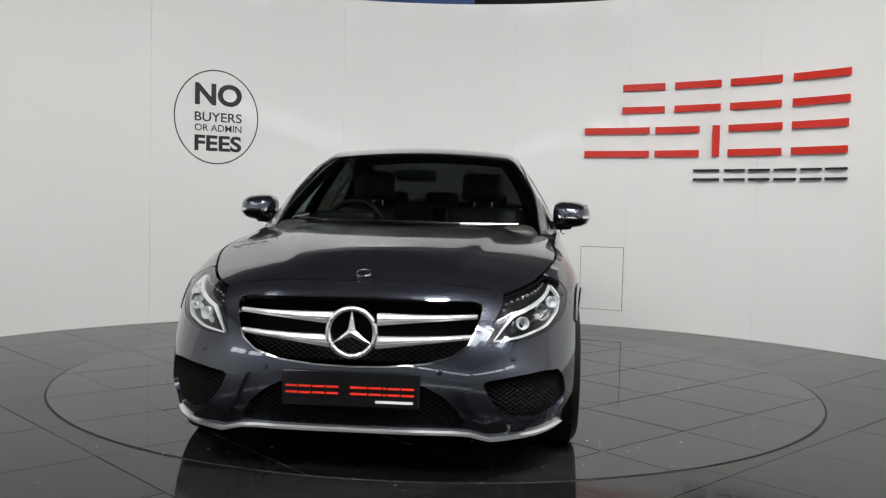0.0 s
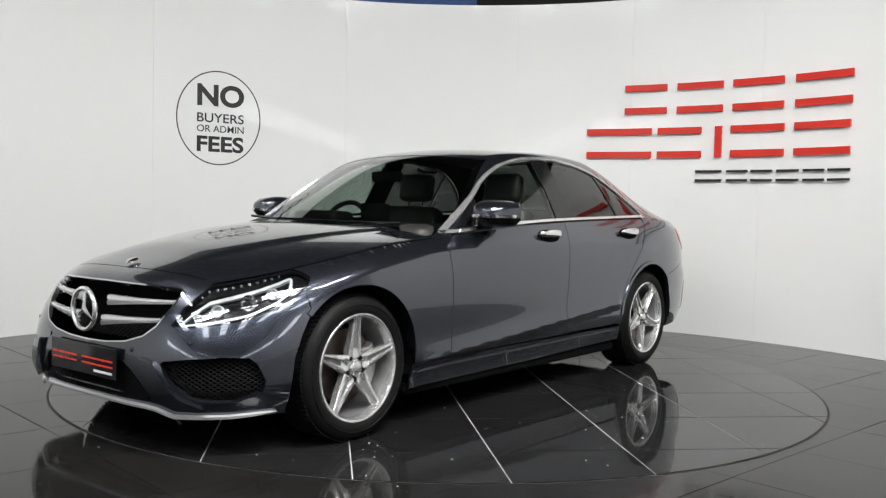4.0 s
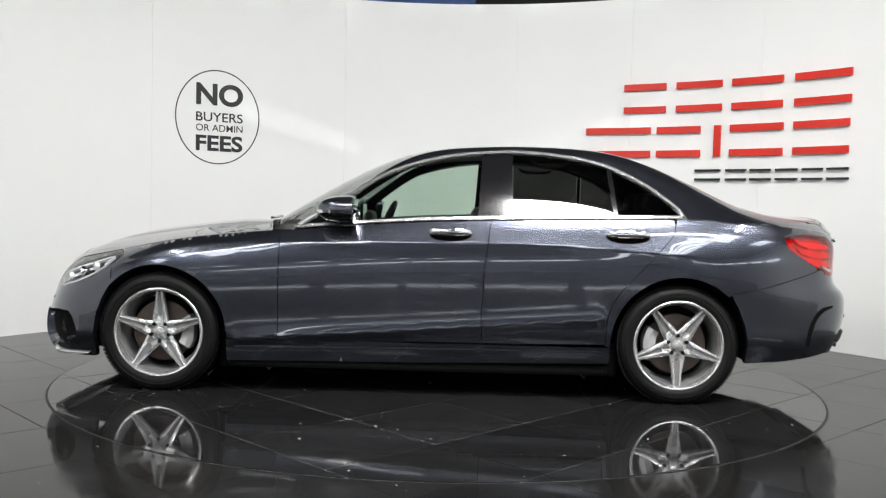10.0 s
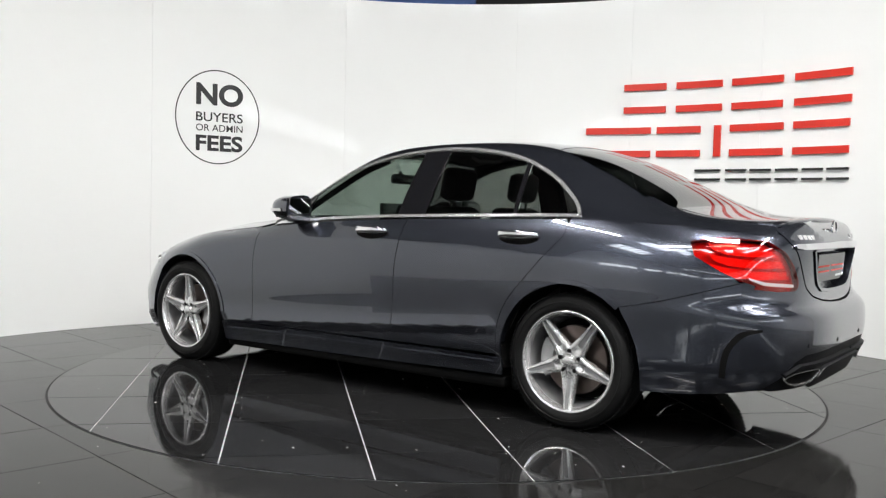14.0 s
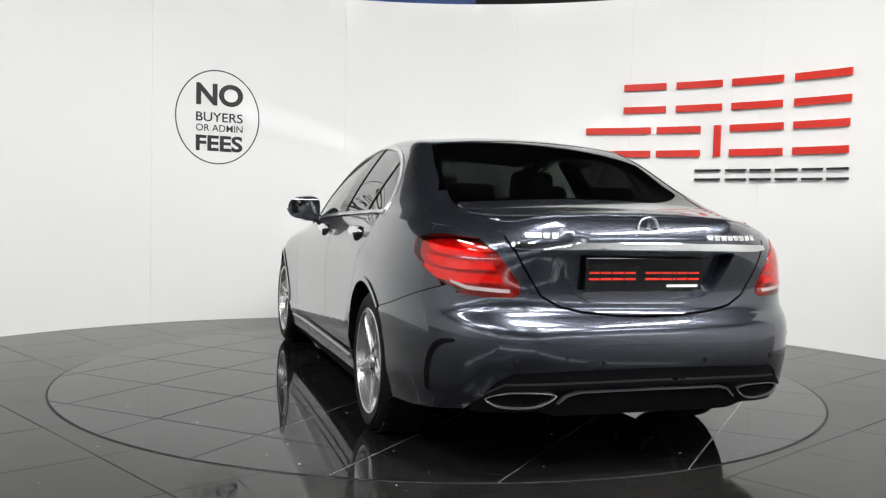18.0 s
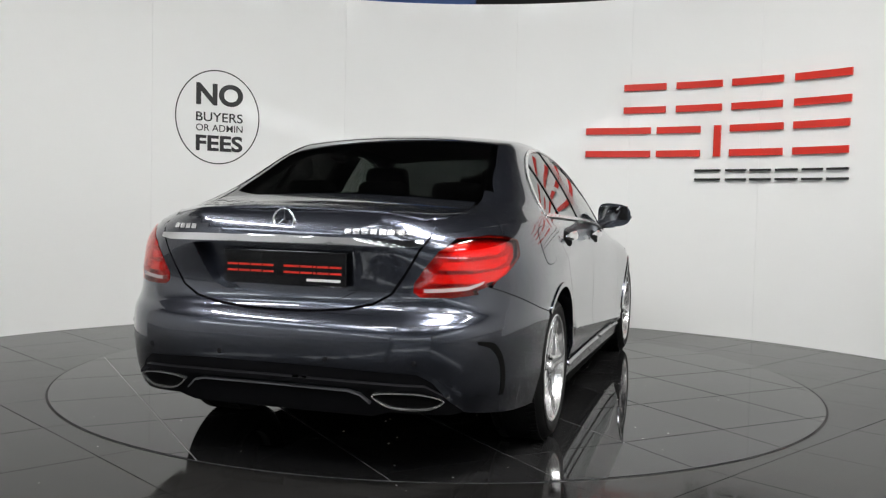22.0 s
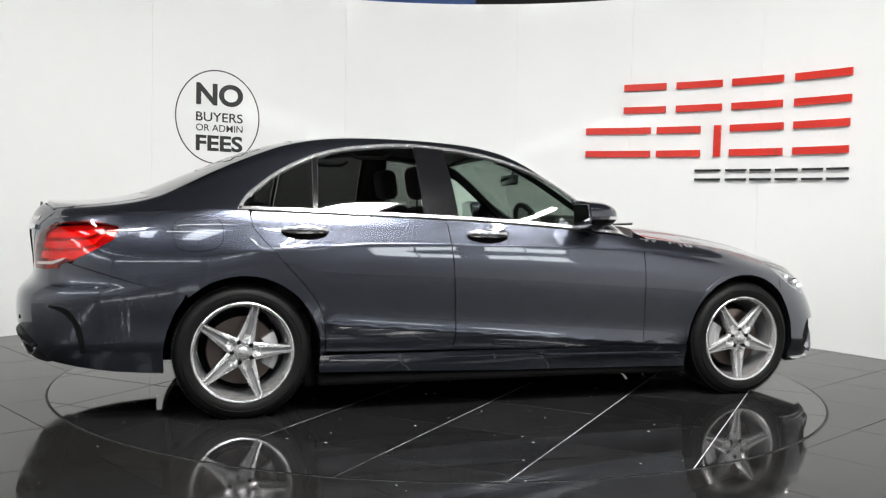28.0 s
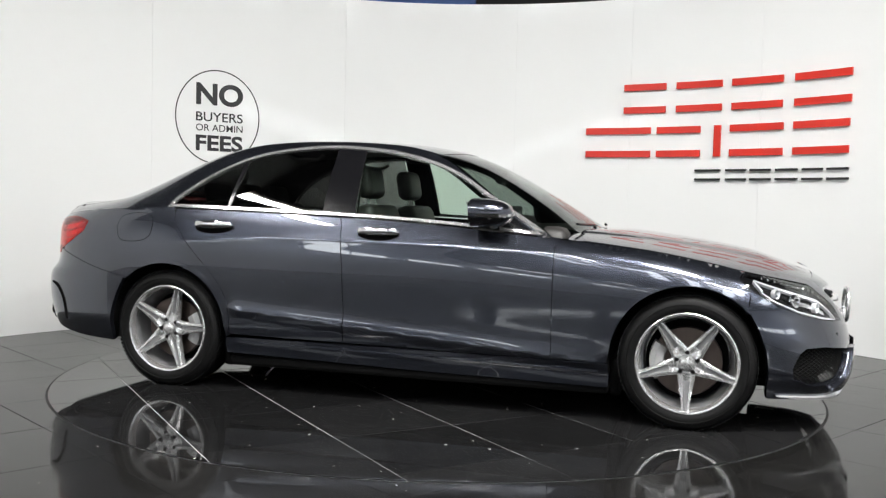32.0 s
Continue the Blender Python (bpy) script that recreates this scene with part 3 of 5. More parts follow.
def bisect(f, lo, hi, n=26):
    """The zero of a falling function, point by point."""
    lo, hi = np.array(lo, float), np.array(hi, float)
    for _ in range(n):
        m = (lo + hi) / 2
        up = f(m) > 0
        lo, hi = np.where(up, m, lo), np.where(up, hi, m)
    return (lo + hi) / 2


GRID = np.arange(-2.6, 1.6, 0.001)
BELT_WIDTH = lower(GRID, belt(GRID))


def belt_width(x):
    return np.interp(x, GRID, BELT_WIDTH)


def side_height(x, y):
    """The height of the leaning side over a place on the plan."""
    room = np.maximum(belt_width(x) - np.abs(y), 0)
    k = lean(x)
    return belt(x) + (np.sqrt(k * k + 1.68 * room) - k) / 0.84


def top_height(x, y):
    """The height of screens, roof and deck, were there no sides."""
    return cabin_line(x + bow(x) * y * y) - arch_across(x) * y * y


def cabin_height(x, y):
    """Sides and top run into each other round a soft corner."""
    a, b = side_height(x, y), top_height(x, y)
    k = np.clip(0.7 * (cabin_line(x) - belt(x)), 0.01, 0.05)
    h = np.clip(0.5 + 0.5 * (b - a) / k, 0, 1)
    return b + (a - b) * h - k * h * (1 - h)


def corner_y(x):
    """Where sides and top meet."""
    x = np.asarray(x, float)
    return bisect(lambda q: side_height(x, q) - top_height(x, q), 0 * x, belt_width(x))


def cabin(x, z):
    """Half the width above the belt: glass, pillars, roof and boot deck."""
    return bisect(lambda q: cabin_height(x, q) - z, 0 * x, belt_width(x) + 0 * z)


def half_width(x, z):
    return np.where(z <= belt(x), lower(x, z), cabin(x, z))


def within(x, y, z):
    """More than nothing inside the body, less outside."""
    return np.where(z <= belt(x), lower(x, z) - y, np.where(y > belt_width(x), -1.0, cabin_height(x, y) - z))


def side_surf(sign):
    return lambda u, v: np.column_stack((u, sign * half_width(u, v), v))


def front_surf(u, v):
    """u: the angle round a pivot ahead of the cabin, in radians (0 ahead, left positive); v: the height."""
    c, s = np.cos(u), np.sin(np.abs(u))
    r = bisect(lambda q: np.where(1.2 + q * c < nose(v), lower(np.minimum(1.2 + q * c, nose(v)), v), -1) - q * s, 0 * u + 0.05, 0 * u + 1.4)
    return np.column_stack((1.2 + r * c, np.sign(u) * r * s, v))


def rear_surf(u, v):
    """As front_surf, round a pivot in the boot; 0 is straight behind, left positive."""
    c, s = np.cos(u), np.sin(np.abs(u))
    r = bisect(lambda q: np.where(-1.5 - q * c > tail(v), within(np.maximum(-1.5 - q * c, tail(v)), q * s, v), -1), 0 * u + 0.05, 0 * u + 1.4)
    return np.column_stack((-1.5 - r * c, np.sign(u) * r * s, v))


def hood_surf(u, v):
    zc, zb = hood_line(u), belt(u)
    yc = lower(u, zb)
    dome = 0.30 + 0.24 * (2.05 - u) / 1.15
    ridge = 0.009 / (1 + np.exp(-np.clip((dome - np.abs(v)) / 0.013, -30, 30))) * np.clip((1.97 - u) / 0.25, 0, 1)
    z1 = (zc - 0.009 * np.clip((1.97 - u) / 0.25, 0, 1) + ridge - (zc - zb - 0.009) * np.clip(np.abs(v) / np.maximum(yc, 0.05), 0, 1.2) ** 2.2)
    z2 = bisect(lambda q: np.where(u < nose(q), lower(np.minimum(u, nose(q)), q), -1) - np.abs(v), 0 * u + 0.6, 0 * u + 0.95)
    h = np.clip(0.5 + 0.5 * (z2 - z1) / 0.008, 0, 1)
    return np.column_stack((u, v, z2 + (z1 - z2) * h - 0.008 * h * (1 - h)))


def cabin_surf(u, v):
    return np.column_stack((u, v, cabin_height(u, np.abs(v))))


def fy(y, z):
    """Front view to the wrap's angle."""
    x = bisect(lambda q: lower(q, np.array([z])) - abs(y), np.array([1.2]), np.array([float(nose(z))]))[0]
    return (math.copysign(math.atan2(abs(y), x - 1.2), y) if y else 0.0, z)


def fx(x, z, sign=1):
    """Side view to the front wrap's angle."""
    return (sign * math.atan2(float(lower(np.array([x]), np.array([z]))[0]), x - 1.2), z)


def ry(y, z):
    x = -bisect(lambda q: within(-q, abs(y), np.array([z])), np.array([1.5]), np.array([-float(tail(z))]))[0]
    return (math.copysign(math.atan2(abs(y), -1.5 - x), y) if y else 0.0, z)


def rx(x, z, sign=1):
    return (sign * math.atan2(float(half_width(np.array([x]), np.array([z]))[0]), -1.5 - x), z)


def skin(name, surf, loops, mat, parent, step=0.03, off=0.0, depth=0.012, label="", flip=False):
    """A shell cut out of a form: loops (the outline, then holes) in the form's own u, v; its rim turns in by depth."""
    v2, faces = mesh2d([list(lo) for lo in loops], step)
    u, v = v2[:, 0], v2[:, 1]
    p = surf(u, v)
    e = 2e-3
    du = surf(u + e, v) - surf(u - e, v)
    dv = surf(u, v + e) - surf(u, v - e)
    n = np.cross(du, dv)
    n /= np.maximum(np.linalg.norm(n, axis=1), 1e-12)[:, None]
    mid = p - np.array([0.0, 0.0, 0.55])
    mid[:, 0] *= 0.35
    if (n * mid).sum() < 0:
        n = -n
    p = p + n * off
    ok = []
    for t in faces:
        a, b, c = p[list(t)]
        ok.append(t if np.dot(np.cross(b - a, c - a), n[t[0]]) > 0 else t[::-1])
    count = {}
    for t in ok:
        for a, b in zip(t, t[1:] + t[:1]):
            count[(a, b)] = 1
    rim = [q for q in count if (q[1], q[0]) not in count]
    verts, normals = list(p), list(n)
    if depth:
        at = {}
        sums = {}
        for a, b in rim:
            w = np.cross(p[b] - p[a], n[a])
            w /= max(np.linalg.norm(w), 1e-12)
            for q in (a, b):
                sums[q] = sums.get(q, 0) + w
        for q, w in sums.items():
            w = w / max(np.linalg.norm(w), 1e-9)
            at[q] = len(verts)
            verts += [p[q], p[q] - n[q] * depth]
            normals += [w, w]
        ok += [(at[a], at[a] + 1, at[b] + 1, at[b]) for a, b in rim]
    return link(name, verts, ok, mat, parent, label, normals=normals)


def mirrored(loop):
    return [(-u, v) for u, v in loop][::-1]


# ---------------------------------------------------------------- car: materials
PAINT = material("grey-blue metallic paint", (0.058, 0.064, 0.083), 0.24, metal=0.9, coat=1.0, coat_rough=0.01, coat_ior=1.62, var=0.06, scale=900, specular=0.5)
TRIM = material("gloss black trim", (0.006, 0.006, 0.007), 0.12, var=0.1, scale=40)
PLASTIC = material("grained black plastic", (0.006, 0.006, 0.007), 0.5, specular=0.12, var=0.2, scale=80, bump=0.15, bscale=600)
LINER = material("dull black liner", (0.004, 0.004, 0.004), 0.9, specular=0.05, var=0.2, scale=20)
CHROME = material("polished chrome", (0.82, 0.82, 0.83), 0.05, metal=1.0, var=0.02, scale=30)
SATIN = material("satin silver", (0.74, 0.74, 0.75), 0.26, metal=0.7, var=0.04, scale=30)
ALLOY = material("bright machined alloy", (0.60, 0.60, 0.60), 0.26, metal=0.8, var=0.05, scale=30)
ALLOY_GREY = material("grey lacquered alloy", (0.22, 0.22, 0.225), 0.35, metal=0.5, coat=0.5, var=0.08, scale=30)
BRIGHT = material("bright anodised trim", (0.80, 0.80, 0.80), 0.22, metal=0.85, var=0.03, scale=30)
LIP = material("bright silver lip", (0.70, 0.70, 0.71), 0.16, metal=0.45, coat=0.6, var=0.03, scale=30)
RUBBER = material("tyre rubber", (0.0055, 0.0055, 0.0055), 0.55, specular=0.14, var=0.25, scale=25, bump=0.2, bscale=220)
DISC = material("brake disc steel", (0.11, 0.088, 0.078), 0.4, metal=0.9, var=0.25, scale=18)
CALIPER = material("cast caliper", (0.42, 0.42, 0.42), 0.45, metal=0.6, var=0.15, scale=25)
GLASS = glass_material("green-tinted window glass", (0.72, 0.82, 0.75))
PRIVACY = glass_material("dark privacy glass", (0.16, 0.165, 0.16))
SCREEN = glass_material("windscreen glass", (0.30, 0.34, 0.32))
REAR_GLASS = glass_material("dark rear window glass", (0.085, 0.088, 0.085))
LENS = glass_material("clear lamp lens", (0.93, 0.94, 0.95))
RED_LENS = material("red lamp plastic", (0.62, 0.022, 0.015), 0.12, coat=1.0, var=0.35, scale=45, bump=0.5, bscale=70)
RED_DARK = material("deep red lamp plastic", (0.34, 0.007, 0.007), 0.10, coat=1.0, var=0.3, scale=50, bump=0.5, bscale=90)
RED_GLASS = glass_material("red lamp lens", (0.95, 0.30, 0.25))
CLEAR_STRIP = material("pale lamp strip", (0.40, 0.30, 0.30), 0.25, coat=0.8, var=0.1, scale=60)
REFLECTOR = material("lamp reflector", (0.88, 0.89, 0.91), 0.2, metal=0.55, var=0.1, scale=60)
BOWL = material("lamp housing", (0.055, 0.055, 0.058), 0.18, metal=0.85, var=0.3, scale=45)
LEATHER = material("black leather", (0.016, 0.015, 0.014), 0.5, var=0.2, scale=30, bump=0.2, bscale=300)
HEADLINING = material("grey headlining", (0.20, 0.19, 0.18), 0.9, var=0.08, scale=50)
PLATE_BLACK = material("black gloss plate", (0.007, 0.007, 0.008), 0.08, var=0.1, scale=30)
PLATE_RED = material("red print", (0.72, 0.03, 0.015), 0.35, var=0.05, scale=60)
PLATE_WHITE = material("white print", (0.8, 0.8, 0.8), 0.4, var=0.03, scale=60)
MESH_BLACK = material("black mesh", (0.005, 0.005, 0.005), 0.7, specular=0.12, var=0.1, scale=60)
PETROL = material("mirror glass", (0.5, 0.5, 0.52), 0.01, metal=1.0)

# ---------------------------------------------------------------- car: outlines
def arc(cx, cz, r, a0, a1, n=28):
    return [(cx + r * math.cos(radians(a0 + (a1 - a0) * k / n)), cz + r * math.sin(radians(a0 + (a1 - a0) * k / n))) for k in range(n + 1)]


def along(f, x0, x1, n=30, add=0.0):
    return [(x, float(f(x)) + add) for x in np.linspace(x0, x1, n)]


def inset(loop, d):
    """The loop drawn in by d (or out, if negative)."""
    p = np.array(loop)
    area2 = np.sum(p[:, 0] * np.roll(p[:, 1], -1) - np.roll(p[:, 0], -1) * p[:, 1])
    t = np.roll(p, -1, 0) - np.roll(p, 1, 0)
    t /= np.maximum(np.linalg.norm(t, axis=1), 1e-9)[:, None]
    n = np.column_stack((-t[:, 1], t[:, 0])) * (1 if area2 > 0 else -1)
    return [tuple(q) for q in p + n * d]


def cut(loop, a, b, keep=1):
    """The part of a loop on one side of the line from a to b."""
    out = []
    s = lambda p: keep * ((b[0] - a[0]) * (p[1] - a[1]) - (b[1] - a[1]) * (p[0] - a[0]))
    for p, q in zip(loop, loop[1:] + loop[:1]):
        u, v = s(p), s(q)
        if u >= 0:
            out.append(p)
        if (u >= 0) != (v >= 0):
            t = u / (u - v)
            out.append((p[0] + (q[0] - p[0]) * t, p[1] + (q[1] - p[1]) * t))
    return out


AXLE = 1.42
WHEEL_Z = 0.325
G = 0.0022

WINDOW_TOP = spline_line([(0.704, 0.921), (0.548, 1.020), (0.394, 1.116), (0.24, 1.215), (0.083, 1.284), (-0.075, 1.328), (-0.234, 1.356), (-0.444, 1.374),
                          (-0.60, 1.374), (-0.724, 1.364), (-0.891, 1.341), (-1.059, 1.295), (-1.231, 1.212), (-1.336, 1.138), (-1.407, 1.078), (-1.451, 1.014)], 4)
WINDOW = WINDOW_TOP + along(belt, -1.45, 0.70, 24, 0.006)
DOOR_GAP = spline_line([(-1.40, 1.012), (-1.385, 0.96), (-1.37, 0.915), (-1.21, 0.737), (-1.085, 0.593), (-1.03, 0.466), (-1.022, 0.31)], 5)


def edge_y(x, room=0.02):
    """The seam between body side and roof, a little inside the corner."""
    return float(corner_y(x)) - room


def edge_line(x):
    return float(cabin_height(x, edge_y(x)))


SCREEN_EDGE = curve((-1.15, 0.510), (-1.3, 0.545), (-1.5, 0.592), (-1.7, 0.634), (-1.85, 0.662))


def gap_line(x0, x1, n, add=0.0):
    """The seam between rear quarter and bumper."""
    f = curve((-2.21, 0.750), (-2.0, 0.687), (-1.861, 0.648), (-1.66, 0.608))
    return [(x, float(f(x)) + add) for x in np.linspace(x0, x1, n)]


car = empty("car")


def body_side(sign):
    s = side_surf(sign)
    # fender
    fender = ([(0.765 + G, 0.305), (0.765 + G, 0.6)] + along(belt, 0.765 + G, 1.68, 28, -0.002)
              + [(1.660, 0.758), (1.648, 0.738), (1.686, 0.695), (1.70, 0.68)] + arc(AXLE, WHEEL_Z, 0.372, 44, 176, 30) + [(1.04, 0.305)])
    skin("front_fender", s, [fender], PAINT, car, 0.022)
    # doors
    front = [(0.765 - G, 0.305)] + [(x, z - 0.003) for x, z in along(belt, 0.765 - G, -0.395, 26)] + \
        [(-0.385 + G, 0.95), (-0.36 + G, 0.74), (-0.345 + G, 0.46), (-0.352 + G, 0.312)]
    d = skin("front_door", s, [front[::-1]], PAINT, car, 0.014)
    rear = [(-0.352 - G, 0.312), (-0.345 - G, 0.46), (-0.36 - G, 0.74), (-0.385 - G, 0.95)] + \
        [(x, z - 0.003) for x, z in along(belt, -0.395 - 2 * G, -1.38, 22)] + [(x + G, z) for x, z in DOOR_GAP[3:]] + [(-1.018 + G, 0.32)]
    d2 = skin("rear_door", s, [rear], PAINT, car, 0.014)
    for door, x0, x1, z in ((d, -0.052, -0.285, 0.902), (d2, -1.012, -1.248, 0.911)):
        door_handle(door, sign, x0, x1, z)
    # window surround, panes and pillars
    inner = inset(WINDOW, 0.015)
    skin("window_trim", s, [WINDOW, inner], BRIGHT, car, 0.018, 0.006, 0.012, "bright chrome window surround")
    pane_out = inset(WINDOW, 0.0125)
    front_pane = cut(cut(pane_out, (-0.335, 1.36), (-0.311, 0.96), 1), (0.372, 1.12), (0.398, 0.92), -1)
    triangle = cut(pane_out, (0.378, 1.12), (0.404, 0.92), 1)
    black = cut(cut(pane_out, (-0.339, 1.36), (-0.315, 0.96), -1), (-0.509, 1.36), (-0.506, 0.96), 1)
    rear_pane = cut(cut(pane_out, (-0.513, 1.36), (-0.510, 0.96), -1), (-1.030, 1.31), (-1.060, 0.98), 1)
    post = cut(cut(pane_out, (-1.034, 1.31), (-1.064, 0.98), -1), (-1.058, 1.31), (-1.085, 0.98), 1)
    quarter_pane = cut(pane_out, (-1.062, 1.31), (-1.089, 0.98), -1)
    for name, lo, mat, off, label in (("front_window", front_pane, GLASS, -0.004, "green-tinted door glass"), ("mirror_triangle", triangle, TRIM, -0.001, "black mirror mount"),
                                      ("centre_pillar", black, TRIM, 0.001, "gloss black door pillar"), ("rear_window", rear_pane, PRIVACY, -0.004, "dark privacy glass"),
                                      ("window_post", post, TRIM, 0.001, "black window post"), ("quarter_window", quarter_pane, PRIVACY, -0.004, "dark privacy glass")):
        skin(name, s, [lo], mat, car, 0.03, off, 0.006, label)
    # pillars, roof rail and rear quarter in one pressing
    rail = along(edge_line, 0.80, -1.84, 80)
    crest = [(-1.86, float(belt(-1.86)) + 0.030)] + along(belt, -1.90, -2.02, 6, 0.008)
    lamp = [(-2.06, 0.940), (-1.983, 0.923), (-2.008, 0.86), (-2.12, 0.795), (-2.17, 0.770)]
    gap = gap_line(-2.19, -1.68, 12, 0.0015)
    arch = arc(-AXLE, WHEEL_Z, 0.372, 132, 8, 32)
    quarter = [(0.80, float(belt(0.80)) + 0.003)] + rail + crest + lamp + gap + arch + [(-1.045, 0.305)] + [(x - G, z) for x, z in DOOR_GAP[::-1]] + \
        [(x, z) for x, z in inset(WINDOW, -0.002)[:len(WINDOW_TOP)]][::-1] + [(0.73, float(belt(0.73)) + 0.003)]
    q = skin("body_side", s, [quarter], PAINT, car, 0.016)
    if sign < 0:
        flap = spline_loop([(-1.52, 0.905), (-1.535, 0.955), (-1.58, 0.972), (-1.68, 0.968), (-1.735, 0.945), (-1.75, 0.90), (-1.735, 0.84), (-1.69, 0.815),
                            (-1.58, 0.820), (-1.53, 0.85)], 4)
        skin("flap_gap", s, [inset(flap, -0.0025), inset(flap, 0.0015)], LINER, q, 0.03, 0.0006, 0)
        skin("fuel_flap", s, [flap], PAINT, q, 0.03, 0.0012, 0.004)
    # sill
    sill = [(1.045, 0.300), (1.05, 0.235), (1.048, 0.178), (0, 0.190), (-1.045, 0.215), (-1.05, 0.26), (-1.045, 0.300)]
    skin("sill", s, [resample(sill, 0.05)], PAINT, car, 0.02, 0.004)
    skin("sill_crease", s, [[(1.0, 0.262), (1.0, 0.250), (-1.0, 0.268), (-1.0, 0.282)]], PAINT, car, 0.02, 0.012, 0.012)
    # arch lips
    for cx in (AXLE, -AXLE):
        a0, a1 = (42, 176) if cx > 0 else (6, 133)
        lip = arc(cx, WHEEL_Z, 0.394, a0, a1, 30) + arc(cx, WHEEL_Z, 0.373, a1, a0, 30)
        skin("arch_lip", s, [lip], PAINT, car, 0.02, 0.006, 0.05)
    # deck shoulder beside the boot lid
    deck = [(-1.70, 0.60), (-1.80, 0.615), (-2.05, 0.618), (-2.20, 0.59), (-2.28, 0.548)]
    outer = [(x, float(lower(np.array([x]), belt(np.array([x])))[0]) * 0.999) for x in np.linspace(-2.30, -1.62, 20)]
    loop = [(x, sign * y) for x, y in deck + outer]
    skin("deck_shoulder", cabin_surf, [loop], PAINT, car, 0.018, -0.0008)
    # flange under the corner between lid, lamp and shoulder
    under = [(-2.05, 0.57), (-2.18, 0.55), (-2.27, 0.50), (-2.315, 0.44)]
    under += [(x, float(lower(np.array([x]), belt(np.array([x])))[0]) * 0.985) for x in (-2.325, -2.28, -2.2, -2.1, -2.05)]
    skin("corner_flange", cabin_surf, [[(x, sign * y) for x, y in under]], PAINT, car, 0.02, -0.005, 0)


def door_handle(door, sign, x0, x1, z):
    xm, half = (x0 + x1) / 2, abs(x0 - x1) / 2
    y = float(lower(np.array([xm]), np.array([z]))[0])
    s = side_surf(sign)
    cup = spline_loop([(xm + half * 0.98 * math.cos(a), z - 0.004 + 0.036 * math.sin(a)) for a in np.linspace(0, math.tau, 12, endpoint=False)], 4)
    # flush black patch paints the shade of the hollow behind the handle
    skin("cup_shade", s, [cup], LINER, door, 0.02, 0.0012, 0)
    bm = bmesh.new()
    n, k = 18, 10
    rings = []
    for i in range(n + 1):
        u = -1 + 2 * i / n
        w = max(1 - abs(u) ** 2.6, 0.0) ** 0.5
        c = Vector((xm + u * half, sign * (y + 0.012 + 0.022 * w), z + 0.008 + 0.004 * w))
        rings.append([bm.verts.new(c + Vector((0, sign * 0.012 * w * math.cos(a), (0.005 + 0.017 * w) * math.sin(a)))) for a in np.linspace(0, math.tau, k, endpoint=False)])
    for a, b in zip(rings, rings[1:]):
        for j in range(k):
            bm.faces.new((a[j], a[(j + 1) % k], b[(j + 1) % k], b[j]))
    bmesh.ops.recalc_face_normals(bm, faces=bm.faces)
    part("door_handle", bm, CHROME, door, "chrome grab handle", True)


def lamp_loop(sign):
    pts = [fy(0.498, 0.536), fy(0.52, 0.61), fy(0.552, 0.675), *[fx(x, float(belt(x)) - 0.003) for x in np.linspace(1.985, 1.69, 10)],
           fx(1.665, 0.758), fx(1.652, 0.738), fx(1.69, 0.695), fx(1.76, 0.648), fx(1.833, 0.610), fx(1.945, 0.568), fy(0.66, 0.545), fy(0.58, 0.535)]
    return pts if sign > 0 else mirrored(pts)


def both(half):
    """A left half-outline from the middle round to the middle, closed by its mirror image."""
    return half + [(-u, v) for u, v in half[::-1] if abs(u) > 1e-6]


GRILLE = [(0, 0.438), fy(0.14, 0.442), fy(0.28, 0.457), fy(0.38, 0.487), fy(0.435, 0.53), fy(0.468, 0.60), fy(0.482, 0.65), fy(0.474, 0.678), fy(0.44, 0.688), fy(0.22, 0.694), (0, 0.696)]
INTAKE = [(0, 0.214), fy(0.25, 0.215), fy(0.41, 0.220), fy(0.428, 0.240), fy(0.39, 0.295), fy(0.335, 0.345), fy(0.27, 0.378), (0, 0.384)]
VENT = [fy(0.492, 0.385), fy(0.505, 0.398), fy(0.61, 0.413), fy(0.713, 0.424), fx(1.960, 0.420), fx(1.930, 0.392), fx(1.900, 0.325), fx(1.905, 0.275), fy(0.735, 0.236), fy(0.66, 0.236), fy(0.60, 0.250), fy(0.553, 0.285), fy(0.515, 0.335)]


def nose_edge(y):
    """The bonnet's leading edge at a distance y from the middle: along, up."""
    x = 2.036 - 0.055 * (y / 0.5) ** 2.4
    return x, float(hood_surf(np.array([x]), np.array([y]))[0][2])


